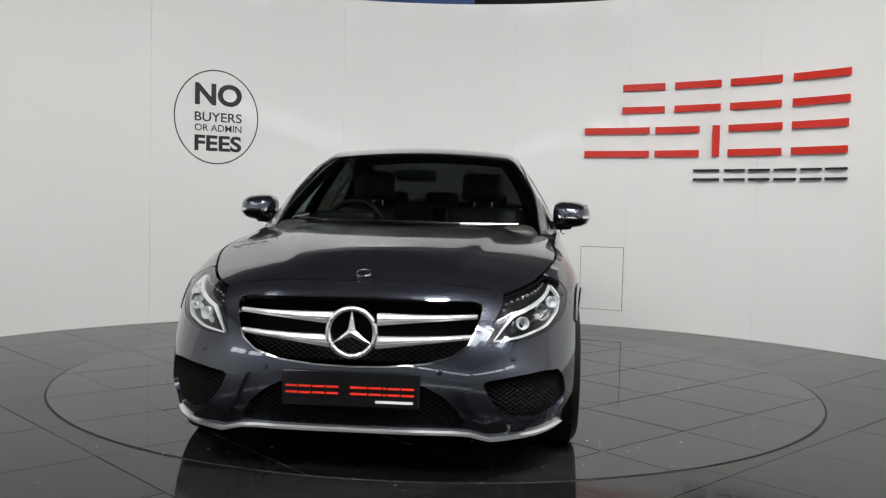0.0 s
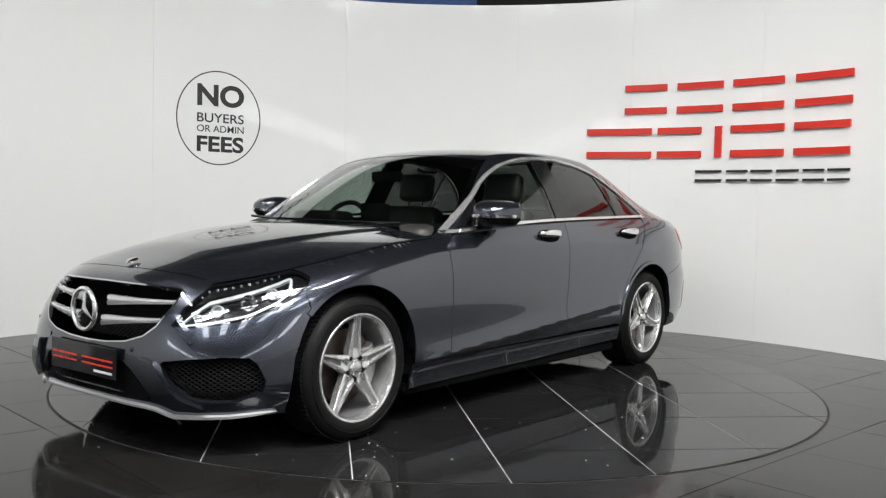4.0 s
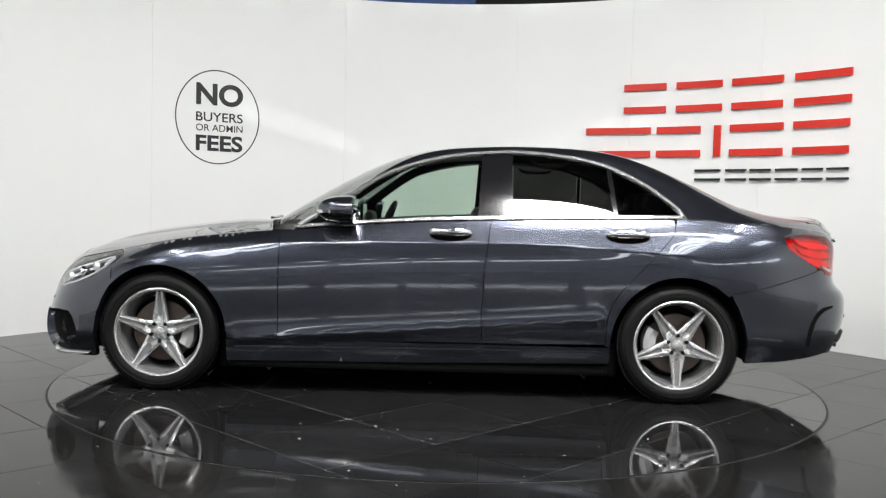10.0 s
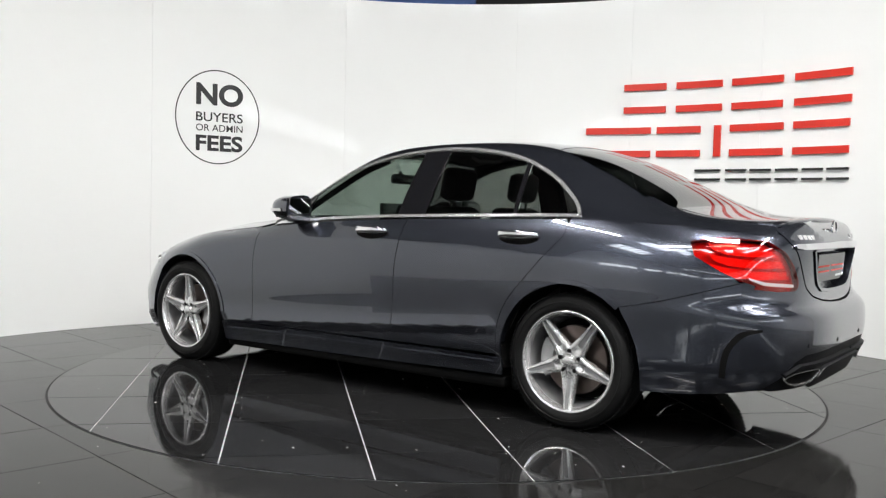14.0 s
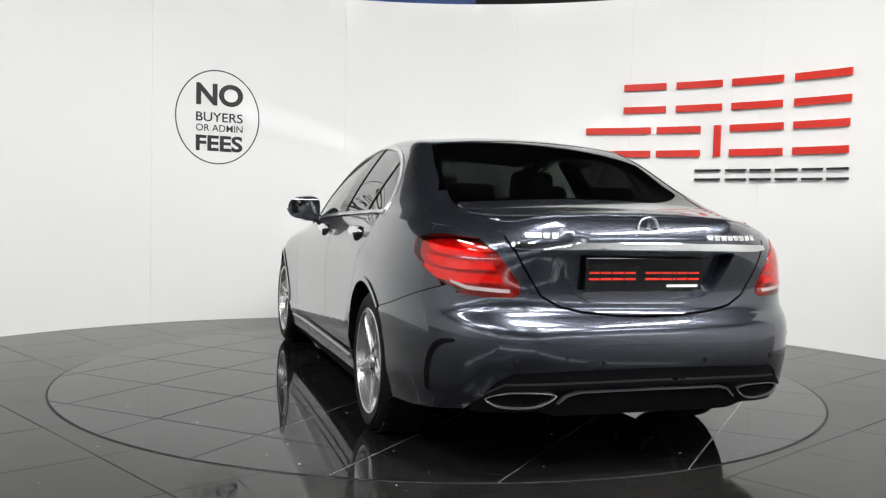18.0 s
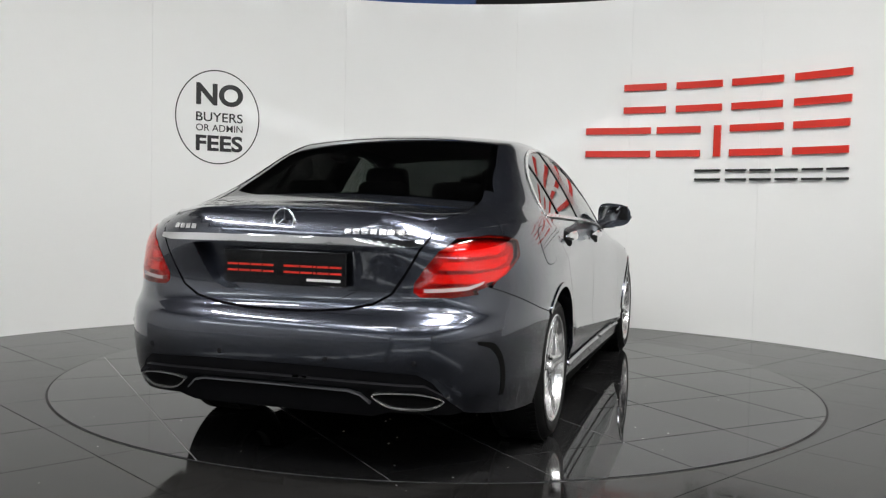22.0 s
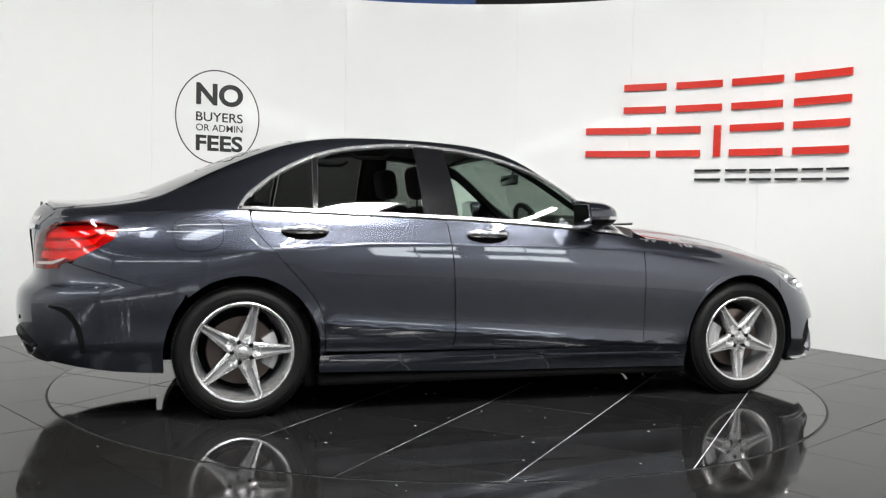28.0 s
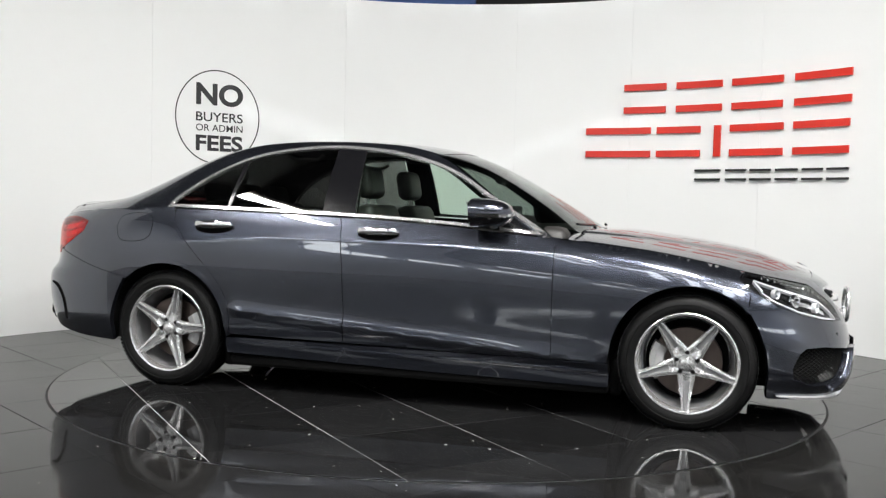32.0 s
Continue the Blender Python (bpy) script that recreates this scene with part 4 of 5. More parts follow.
def front_end():
    meet = [(y, *nose_edge(y)) for y in (0.0, 0.12, 0.24, 0.34, 0.42, 0.48, 0.525)]
    top = [(math.atan2(y, x - 1.2), z + 0.0005) for y, x, z in meet]
    left = lamp_loop(1)
    lamp_inner = [(0.611, 0.7135), (0.624, 0.7085), left[3], left[2], left[1], left[0]]
    lamp_low = left[:14:-1]
    edge = [fx(1.702, 0.67), fx(1.695, 0.60), fx(1.705, 0.572), fx(1.745, 0.50), fx(1.778, 0.41), fx(1.79, 0.325), fx(1.787, 0.24), fx(1.79, 0.175)]
    low = [fx(1.90, 0.172), fy(0.70, 0.172), fy(0.60, 0.170), fy(0.52, 0.170), fy(0.44, 0.192), fy(0.38, 0.196), (0, 0.196)]
    half = top + lamp_inner[0:] + lamp_low + edge + low
    bumper = skin("front_bumper", front_surf, [both(half), both(GRILLE), both(INTAKE), VENT, mirrored(VENT)], PAINT, car, 0.022, 0, 0.03)
    # hood
    side = [(x, float(lower(np.array([x]), belt(np.array([x])))[0]) * 0.992) for x in np.linspace(0.82, meet[-1][1] - 0.006, 44)]
    hood = [(0.90, 0.0), (0.90, 0.3), (0.875, 0.5), (0.83, 0.66)] + side + [*[(x - 0.005, y) for y, x, z in meet[::-1][1:]]]
    skin("bonnet", hood_surf, [hood + [(x, -y) for x, y in hood[::-1] if abs(y) > 1e-6]], PAINT, car, 0.025)
    cowl = [(0.99, 0.0), (0.97, 0.35), (0.90, 0.58), (0.80, 0.70), (0.70, 0.745), (0.62, 0.745), (0.66, 0.6), (0.78, 0.4), (0.84, 0.0)]
    skin("cowl", hood_surf, [cowl + [(x, -y) for x, y in cowl[::-1] if abs(y) > 1e-6]], PLASTIC, car, 0.03, -0.022, 0.02, "black scuttle panel")
    # grille
    grille = part("grille", bar_mesh(0.475, 0.45, 0.53), MESH_BLACK, car, "black mesh grille", at=Matrix.Translation((0, 0, 0)))
    part("grille_back", box(0.02, 0.92, 0.27, at=(1.985, 0, 0.56)), LINER, grille)
    skin("grille_rim", front_surf, [both(GRILLE), inset(both(GRILLE), 0.006)], CHROME, grille, 0.02, 0.0, 0.02, "thin chrome grille rim")
    for z0, z1, zo in ((0.614, 0.624, 0.628), (0.530, 0.552, 0.556)):
        for sg in (1, -1):
            slat(grille, sg, z0, z1, zo)
    star = empty("badge", pose(2.232, 0, 0.572, 0, 0, 0), grille)
    star_badge(star, 0.089, 0.0105, mat=BRIGHT)
    # small emblem on the bonnet
    em = empty("bonnet_emblem", Matrix.Translation((2.0, 0, 0.776)) @ Matrix.Rotation(radians(24), 4, "Y"), car)
    bm = lathe([(0.0, 0.008), (0.022, 0.007), (0.029, 0.003), (0.030, 0.0)], 28)
    part("disc", bm, CHROME, em, "small chrome emblem", True, at=Matrix.Rotation(radians(90), 4, "X"))
    # intake and vents
    for lo, name in ((both(INTAKE), "lower_intake"), (VENT, "side_vent"), (mirrored(VENT), "side_vent")):
        v = skin(name, front_surf, [inset(lo, -0.004)], LINER, bumper, 0.04, -0.075, 0)
        honeycomb(v, lo)
    lip = [(0, 0.204), fy(0.38, 0.205), fy(0.44, 0.200), fy(0.515, 0.177), fy(0.60, 0.180), fy(0.70, 0.184), fx(1.92, 0.190), fx(1.83, 0.192),
           fx(1.92, 0.180), fy(0.70, 0.173), fy(0.60, 0.169), fy(0.515, 0.165), fy(0.44, 0.190), fy(0.38, 0.195), (0, 0.195)]
    m = [(-u, v) for u, v in lip[1:-1]]
    skin("front_lip", front_surf, [lip + m[::-1]], LIP, bumper, 0.02, 0.016, 0.02, "bright silver front lip")
    fin = [fy(0.395, 0.405), fy(0.465, 0.392), fy(0.515, 0.325), fy(0.565, 0.262), fy(0.64, 0.222), fy(0.64, 0.206), fy(0.54, 0.208), fy(0.475, 0.250), fy(0.435, 0.315)]
    for lo in (fin, mirrored(fin)):
        skin("bumper_fin", front_surf, [lo], PAINT, bumper, 0.02, 0.022, 0.04)
    # flange under the seam between bonnet and nose
    ys = np.linspace(-0.555, 0.555, 31)
    seam = [(nose_edge(abs(y))[0] + 0.05, y) for y in ys] + [(nose_edge(abs(y))[0] - 0.04, y) for y in ys[::-1]]
    skin("nose_flange", hood_surf, [seam], PAINT, bumper, 0.02, -0.005, 0)
    # number plate
    pl = empty("front_plate", pose(2.236, 0, 0.360, 0, 0, 0), car)
    plate_board(pl, 1)
    for y, z in ((0.33, 0.43), (-0.33, 0.43), (0.60, 0.475), (-0.60, 0.475)):
        a, zz = fy(y, z)
        p = front_surf(np.array([a]), np.array([zz]))[0]
        part("parking_sensor", lathe([(0, 0.003), (0.010, 0.002), (0.011, 0)], 16), PAINT, bumper, at=Matrix.Translation(p) @ Matrix.Rotation(a - radians(90), 4, "Z"))
    for sg in (1, -1):
        headlamp(sg)


def bar_mesh(half, z0, z1):
    """Fine diamond mesh behind the grille bars."""
    bm = bmesh.new()
    n = 34
    for k in range(-n, n + 1):
        for d in (1, -1):
            y0 = k * 0.03
            a, b = (y0 - d * (z1 - z0) / 2 * 1.6, z0), (y0 + d * (z1 - z0) / 2 * 1.6, z1)
            pts = []
            for t in np.linspace(0, 1, 9):
                y, z = a[0] + (b[0] - a[0]) * t, a[1] + (b[1] - a[1]) * t
                lim = half * (0.62 + 0.40 * min(1, (z - 0.44) / 0.13) ** 0.6)
                if abs(y) < lim:
                    x = 2.12 - 0.35 * (y * y) - 0.4 * max(0, z - 0.55) ** 1.2
                    pts.append((x, y, z))
            if len(pts) > 1:
                tube(pts, 0.0028, bm, 4)
    return bm


def honeycomb(parent, loop):
    """Crossed bars in an opening, following the form."""
    p = np.array(loop)
    (u0, v0), (u1, v1) = p.min(0), p.max(0)
    bm = bmesh.new()
    pitch = 0.024
    for d in (1, -1):
        for k in range(-60, 61):
            t = np.arange(v0, v1, 0.012)
            u = k * pitch / 0.9 + d * (t - v0) * 1.5 + (u0 + u1) / 2
            ok = inside(loop, np.column_stack((u, t)))
            run = []
            for uu, vv, o in list(zip(u, t, ok)) + [(0, 0, False)]:
                if o:
                    run.append((uu, vv))
                else:
                    if len(run) > 1:
                        q = front_surf(np.array([r[0] for r in run]), np.array([r[1] for r in run]))
                        q[:, 0] -= 0.028
                        q[:, 1] *= 0.985
                        tube([tuple(r) for r in q], 0.003, bm, 4)
                    run = []
    if bm.verts:
        part("mesh_insert", bm, MESH_BLACK, parent, "black honeycomb insert")


def slat(parent, sg, z0, z1, zo):
    """One of the four grille bars: a bright blade, widening towards the badge, split by a dark slot."""
    bm = bmesh.new()
    rows = []
    for t in np.linspace(0, 1, 14):
        y = 0.085 + t * 0.375
        z_in, w = z0 + (zo - z0) * t, (0.030 * (1 - t) ** 1.6 + 0.019)
        a, zz = fy(sg * y, z_in)
        q = front_surf(np.array([a]), np.array([zz]))[0]
        x = q[0] - 0.006 + 0.008 * (1 - t)
        rows.append([(x - 0.02, sg * y, z_in - w / 2), (x, sg * y, z_in - w / 2 + 0.003), (x + 0.004, sg * y, z_in - w * 0.10), (x - 0.005, sg * y, z_in - w * 0.02),
                     (x - 0.005, sg * y, z_in + w * 0.06), (x + 0.003, sg * y, z_in + w * 0.12), (x - 0.002, sg * y, z_in + w / 2 - 0.003), (x - 0.02, sg * y, z_in + w / 2)])
    vs = [[bm.verts.new(p) for p in r] for r in rows]
    for a, b in zip(vs, vs[1:]):
        for k in range(7):
            bm.faces.new((a[k], a[k + 1], b[k + 1], b[k]))
    bm.faces.new(vs[-1])
    bmesh.ops.recalc_face_normals(bm, faces=bm.faces)
    part("grille_bar", bm, SATIN, parent, "satin silver grille bar", True)


def star_badge(parent, r, w, axis="X", mat=None):
    """A ring with three tapered spokes, facing along +x."""
    mat = mat or CHROME
    ring = tube([(0, r * math.cos(a), r * math.sin(a)) for a in np.linspace(0, math.tau, 48, endpoint=False)], w, sides=10, closed=True)
    part("ring", ring, mat, parent, "chrome ring", True)
    bm = bmesh.new()
    for k in range(3):
        a = radians(90 + 120 * k)
        d, s = Vector((0, math.cos(a), math.sin(a))), Vector((0, -math.sin(a), math.cos(a)))
        base = r * 0.16
        tip = bm.verts.new(d * r * 0.97 + Vector((0.0, 0, 0)))
        hub = bm.verts.new(Vector((w * 0.9, 0, 0)))
        l = bm.verts.new(d * base * 0.5 + s * base)
        rr = bm.verts.new(d * base * 0.5 - s * base)
        bm.faces.new((hub, l, tip))
        bm.faces.new((hub, tip, rr))
    bmesh.ops.recalc_face_normals(bm, faces=bm.faces)
    part("spokes", bm, mat, parent, "three tapered chrome spokes")


def plate_board(parent, facing):
    """A dealer's plate: black board with a row of red bars and a small white one. It faces +x (1) or -x (-1)."""
    part("board", box(0.008, 0.52, 0.132, 0.003, at=(0, 0, 0)), PLATE_BLACK, parent, "glossy black board")
    y = -0.245
    x = 0.0048 * facing
    cells = [0.048, 0.05, 0.05, 0.05, None, 0.07, 0.052, 0.012, 0.05, 0.052]
    scale = 0.49 / (sum(c or 0.035 for c in cells) + 0.006 * len(cells))
    for c in cells:
        w = (c or 0.035) * scale
        if c:
            for z, h in ((0.004, 0.008), (-0.020, 0.008)):
                part("print_bar", box(0.0012, w, h, at=(x, -facing * -(y + w / 2), z + 0.004)), PLATE_RED, parent)
        y += w + 0.006 * scale
    part("print_bar", box(0.0012, 0.14, 0.010, at=(x, facing * 0.165, -0.043)), PLATE_WHITE, parent, "small white print")


def headlamp(sign):
    loop = lamp_loop(sign)
    lamp = empty("headlamp", None, car)
    tagged(lamp, "clear headlamp with bright inner reflectors")
    skin("lens", front_surf, [rounded(loop, 0.012, 3)], LENS, lamp, 0.03, -0.001, 0)
    skin("bowl", front_surf, [inset(loop, -0.004)], BOWL, lamp, 0.03, -0.032, 0)
    skin("bezel", front_surf, [loop, inset(loop, 0.006)], TRIM, lamp, 0.02, -0.003, 0.012, "black lamp rim")
    half = lamp_loop(1)
    top = np.array([half[1]] + half[2:13])
    low = np.array([half[0], half[20], half[19], half[18], half[17], half[16], half[15], half[14]])

    def on(line, q):
        d = np.concatenate(([0], np.cumsum(np.linalg.norm(np.diff(line, axis=0), axis=1))))
        return np.array([np.interp(q * d[-1], d, line[:, 0]), np.interp(q * d[-1], d, line[:, 1])])

    def inner(q, t):
        """A place in the lamp: q from its inner end to its tip, t from its lower to its upper edge."""
        return tuple(on(low, q) * (1 - t) + on(top, q) * t)

    def strip(name, line, width, off, mat, label):
        """A band along (q, t) places, of a width in shares of the lamp's height."""
        hi = [inner(q, t + width / 2) for q, t in line]
        lo = [inner(q, t - width / 2) for q, t in line]
        pts = lo + hi[::-1]
        skin(name, front_surf, [pts if sign > 0 else mirrored(pts)], mat, lamp, 0.015, off, 0.014, label)
    strip("light_guide", [(0.05, 0.14), (0.09, 0.36), (0.15, 0.52), (0.26, 0.60), (0.45, 0.65), (0.65, 0.68), (0.82, 0.70), (0.93, 0.70)], 0.085, -0.012, REFLECTOR, "bright brow strip")
    strip("light_guide", [(0.83, 0.30), (0.87, 0.42), (0.905, 0.56), (0.93, 0.66)], 0.11, -0.011, REFLECTOR, "bright outer hook")
    strip("lower_strip", [(0.06, 0.10), (0.25, 0.10), (0.5, 0.12), (0.7, 0.16), (0.83, 0.24)], 0.055, -0.014, REFLECTOR, "bright lower strip")
    strip("chrome_shelf", [(0.20, 0.30), (0.32, 0.38), (0.50, 0.42), (0.66, 0.46), (0.76, 0.50)], 0.13, -0.022, CHROME, "faceted chrome shelf")
    strip("led_strip", [(0.16, 0.84), (0.3, 0.84), (0.5, 0.84), (0.7, 0.84), (0.86, 0.84)], 0.17, -0.020, BOWL, "dark cell strip")

    def place(q, t, depth):
        a, z = inner(q, t)
        a *= sign
        p = front_surf(np.array([a]), np.array([z]))[0]
        turn = a * 0.7
        return Matrix.Translation((p[0] - depth * math.cos(turn), p[1] - depth * math.sin(turn), p[2])) @ Matrix.Rotation(turn - radians(90), 4, "Z")
    for q, t, r, nm in ((0.52, 0.40, 0.033, "projector"), (0.30, 0.34, 0.026, "reflector_cup"), (0.70, 0.42, 0.024, "reflector_cup")):
        bm = lathe([(0.0, -0.010), (r * 0.55, -0.005), (r * 0.72, 0.003), (r * 0.80, 0.011), (r, 0.012), (r, 0.0), (r * 0.9, -0.012)], 24)
        part(nm, bm, CHROME if nm == "projector" else REFLECTOR, lamp, "bright round projector" if nm == "projector" else "mirror-bright cup", True, at=place(q, t, 0.022))
    for k in range(11):
        part("led_cell", box(0.012, 0.008, 0.010, 0.0025), CHROME, lamp, at=place(0.18 + 0.066 * k, 0.845, 0.014))


# ---------------------------------------------------------------- car: tail, glass and roof
def tail_loop(sign):
    pts = [rx(-1.985, 0.921), rx(-2.06, 0.938), rx(-2.14, 0.943), ry(0.66, 0.928), ry(0.605, 0.882), ry(0.56, 0.82), ry(0.522, 0.760), ry(0.520, 0.728), ry(0.545, 0.711), ry(0.65, 0.711), ry(0.735, 0.722),
           rx(-2.25, 0.735), rx(-2.20, 0.755), rx(-2.12, 0.795), rx(-2.01, 0.86)]
    return pts if sign > 0 else mirrored(pts)


LID = [(0, 0.644), ry(0.14, 0.647), ry(0.27, 0.659), ry(0.37, 0.680), ry(0.440, 0.72), ry(0.487, 0.79), ry(0.54, 0.885), ry(0.572, 0.94), ry(0.572, 0.985), ry(0.45, 1.012), ry(0.25, 1.026), (0, 1.031)]
RECESS = [(0, 0.698), ry(0.14, 0.699), ry(0.245, 0.708), ry(0.30, 0.735), ry(0.345, 0.80), ry(0.39, 0.885), ry(0.37, 0.893), (0, 0.897)]


def rear_end():
    lid = skin("boot_lid", rear_surf, [inset(both(LID), 0.0035), both(RECESS)], PAINT, car, 0.02, 0, 0.012)
    # black backing, added to put the gap's shade round the lid
    skin("lid_gap_backing", rear_surf, [inset(both(LID), -0.012), inset(both(LID), 0.02)], LINER, lid, 0.03, -0.012, 0, "black backing behind the lid's gap")
    deck = [(-1.905, 0.0), (-1.90, 0.25), (-1.88, 0.44), (-1.845, 0.60), (-2.05, 0.612), (-2.20, 0.585), (-2.285, 0.53), (-2.318, 0.40), (-2.334, 0.2), (-2.338, 0.0)]
    skin("lid_top", cabin_surf, [deck + [(x, -y) for x, y in deck[::-1] if abs(y) > 1e-6]], PAINT, lid, 0.02, 0.0, 0.012)
    lipline = [(x, y * 0.985) for x, y in deck[5:]]
    pts = [(x - 0.006, y) for x, y in lipline] + [(x - 0.006, -y) for x, y in lipline[::-1][1:]]
    z = cabin_surf(np.array([p[0] + 0.006 for p in pts]), np.array([p[1] for p in pts]))[:, 2]
    part("spoiler_lip", tube([(p[0] + 0.012, p[1], zz - 0.008) for p, zz in zip(pts, z)], 0.012, sides=10, flat=1.5), PAINT, lid, smooth=True)
    rec = skin("plate_recess", rear_surf, [inset(both(RECESS), -0.003)], PAINT, lid, 0.03, -0.05, 0)
    skin("recess_rim", rear_surf, [inset(both(RECESS), -0.012), inset(both(RECESS), 0.004)], PAINT, lid, 0.02, 0.007, 0.06)
    strip = [(0, 0.897), ry(0.30, 0.897), ry(0.50, 0.893), ry(0.553, 0.899), ry(0.548, 0.915), ry(0.30, 0.923), (0, 0.925)]
    skin("lid_strip", rear_surf, [both(strip)], CHROME, lid, 0.02, 0.014, 0.03, "broad chrome strip across the lid")
    x, _, _ = rear_surf(np.array([0.0]), np.array([0.987]))[0]
    star = empty("badge", pose(float(x) - 0.012, 0, 0.981, 0, 0, 180), lid)
    star_badge(star, 0.043, 0.0055)
    for y0, y1, n in ((0.50, 0.375, 4), (-0.26, -0.52, 8)):
        for k in range(n):
            a = y0 + (y1 - y0) * k / n
            b = y0 + (y1 - y0) * (k + 0.75) / n
            lo = [ry(a, 0.938), ry(b, 0.938), ry(b, 0.957), ry(a, 0.957)]
            skin("script_bar", rear_surf, [lo], BRIGHT, lid, 0.02, 0.003, 0.003, "chrome script, as plain bars")
    xr = float(rear_surf(np.array([0.0]), np.array([0.81]))[0][0])
    pl = empty("rear_plate", pose(xr + 0.022, 0, 0.800, 0, -3, 0), car)
    plate_board(pl, -1)
    # bumper
    top = [(0, 0.639), ry(0.14, 0.642), ry(0.275, 0.654), ry(0.375, 0.676), ry(0.445, 0.717), ry(0.492, 0.788), ry(0.545, 0.885), ry(0.577, 0.940), ry(0.655, 0.936)]
    lamp = tail_loop(1)[4:13]
    edge = [rx(x, z) for x, z in gap_line(-2.21, -1.69, 12, -0.002)] + [rx(-1.70, 0.588), rx(-1.735, 0.53), rx(-1.772, 0.44), rx(-1.79, 0.34), rx(-1.787, 0.27), rx(-1.785, 0.235)]
    low = [rx(-2.0, 0.245), rx(-2.15, 0.262), ry(0.70, 0.282), ry(0.655, 0.335), ry(0.61, 0.405), ry(0.56, 0.437), ry(0.3, 0.448), (0, 0.450)]
    for sg in (1, -1):
        brow = [rx(x, z - 0.006) for x, z in ((-1.970, 0.923), (-2.06, 0.940), (-2.14, 0.945))] + [ry(0.66, 0.932), ry(0.60, 0.936), ry(0.572, 0.932)] + [ry(0.568, 0.985)] + \
            [rx(x, float(belt(x)) + 0.014) for x in np.linspace(-2.32, -1.96, 10)]
        skin("lamp_brow", rear_surf, [brow if sg > 0 else mirrored(brow)], PAINT, car, 0.02, -0.0012, 0.01)
    bumper = skin("rear_bumper", rear_surf, [both(top + lamp + edge + low)], PAINT, car, 0.022, 0, 0.03)
    diff = [(0, 0.450), ry(0.3, 0.448), ry(0.56, 0.437), ry(0.61, 0.405), ry(0.655, 0.335), ry(0.70, 0.282), ry(0.66, 0.272), ry(0.45, 0.283), ry(0.38, 0.262), (0, 0.262)]
    skin("diffuser", rear_surf, [both(diff)], PLASTIC, bumper, 0.03, -0.004, 0.03, "black plastic lower panel")
    ridge = [(0, 0.388), ry(0.35, 0.386), ry(0.58, 0.380), ry(0.645, 0.345), ry(0.645, 0.356), ry(0.585, 0.396), ry(0.35, 0.403), (0, 0.405)]
    skin("diffuser_ridge", rear_surf, [both(ridge)], PLASTIC, bumper, 0.03, 0.016, 0.03, "black ridge")
    trim = [(0, 0.366), ry(0.30, 0.364), ry(0.347, 0.352), ry(0.383, 0.320), ry(0.386, 0.323), ry(0.35, 0.356), ry(0.305, 0.368), (0, 0.370)]
    skin("diffuser_trim", rear_surf, [both(trim)], ALLOY_GREY, bumper, 0.03, 0.012, 0.02, "thin grey trim line")
    for sg in (1, -1):
        ex = spline_loop([ry(0.392, 0.352), ry(0.44, 0.368), ry(0.555, 0.368), ry(0.625, 0.352), ry(0.640, 0.332), ry(0.59, 0.305), ry(0.50, 0.303), ry(0.44, 0.315)], 4)
        if sg < 0:
            ex = mirrored(ex)
        skin("exhaust_trim", rear_surf, [ex, inset(ex, 0.005)], BRIGHT, bumper, 0.02, 0.012, 0.016, "chrome exhaust surround")
        skin("exhaust_hole", rear_surf, [inset(ex, 0.006)], LINER, bumper, 0.03, 0.004, 0)
        outer = spline_line([rx(-2.29, 0.553), rx(-2.21, 0.537), rx(-2.155, 0.47), rx(-2.135, 0.40), rx(-2.128, 0.335)], 5)
        inner = spline_line([rx(-2.150, 0.332), rx(-2.160, 0.40), rx(-2.180, 0.465), rx(-2.226, 0.518), rx(-2.29, 0.542)], 5)
        cut_lo = outer + inner
        if sg < 0:
            cut_lo = mirrored(cut_lo)
        # flat black crescent paints the shade inside the bumper's sculpted corner slot
        skin("outlet_shade", rear_surf, [cut_lo], LINER, bumper, 0.03, 0.002, 0.01, "black strip for the shade in the corner slot")
        tail_lamp(sg)
    for y in (0.22, -0.22, 0.55, -0.55):
        a, zz = ry(y, 0.478)
        p = rear_surf(np.array([a]), np.array([zz]))[0]
        part("parking_sensor", lathe([(0, 0.003), (0.010, 0.002), (0.011, 0)], 16), PLASTIC, bumper, at=Matrix.Translation(p) @ Matrix.Rotation(radians(90), 4, "Z"))


def tail_lamp(sign):
    loop = tail_loop(sign)
    lamp = empty("tail_lamp", None, car)
    tagged(lamp, "red tail lamp with a pale lower strip")
    skin("lens", rear_surf, [rounded(loop, 0.012, 3)], RED_GLASS, lamp, 0.025, 0.003, 0.004)
    skin("bowl", rear_surf, [inset(loop, -0.001)], RED_DARK, lamp, 0.03, -0.028, 0)

    def ins(points, name, mat, off, label=""):
        skin(name, rear_surf, [points if sign > 0 else mirrored(points)], mat, lamp, 0.02, off, 0.02, label)
    for k, (z0, z1, y0) in enumerate(((0.762, 0.795, 0.575), (0.812, 0.842, 0.605), (0.862, 0.888, 0.64))):
        ins([ry(y0, z0), ry(y0 + 0.02, z1), ry(0.72, z1 + 0.004), rx(-2.13 + 0.02 * k, z1 + 0.02), rx(-2.07 + 0.01 * k, z1 + 0.035), rx(-2.10 + 0.01 * k, z0 + 0.03), rx(-2.17 + 0.015 * k, z0 + 0.008), ry(0.73, z0)],
            "light_bar", RED_LENS, -0.012, "glossy red light bar")
    ins([ry(0.556, 0.742), ry(0.60, 0.744), ry(0.70, 0.752), rx(-2.22, 0.772), rx(-2.228, 0.760), ry(0.70, 0.738), ry(0.60, 0.730), ry(0.558, 0.729)], "reversing_strip", CLEAR_STRIP, 0.0035, "pale reversing strip")


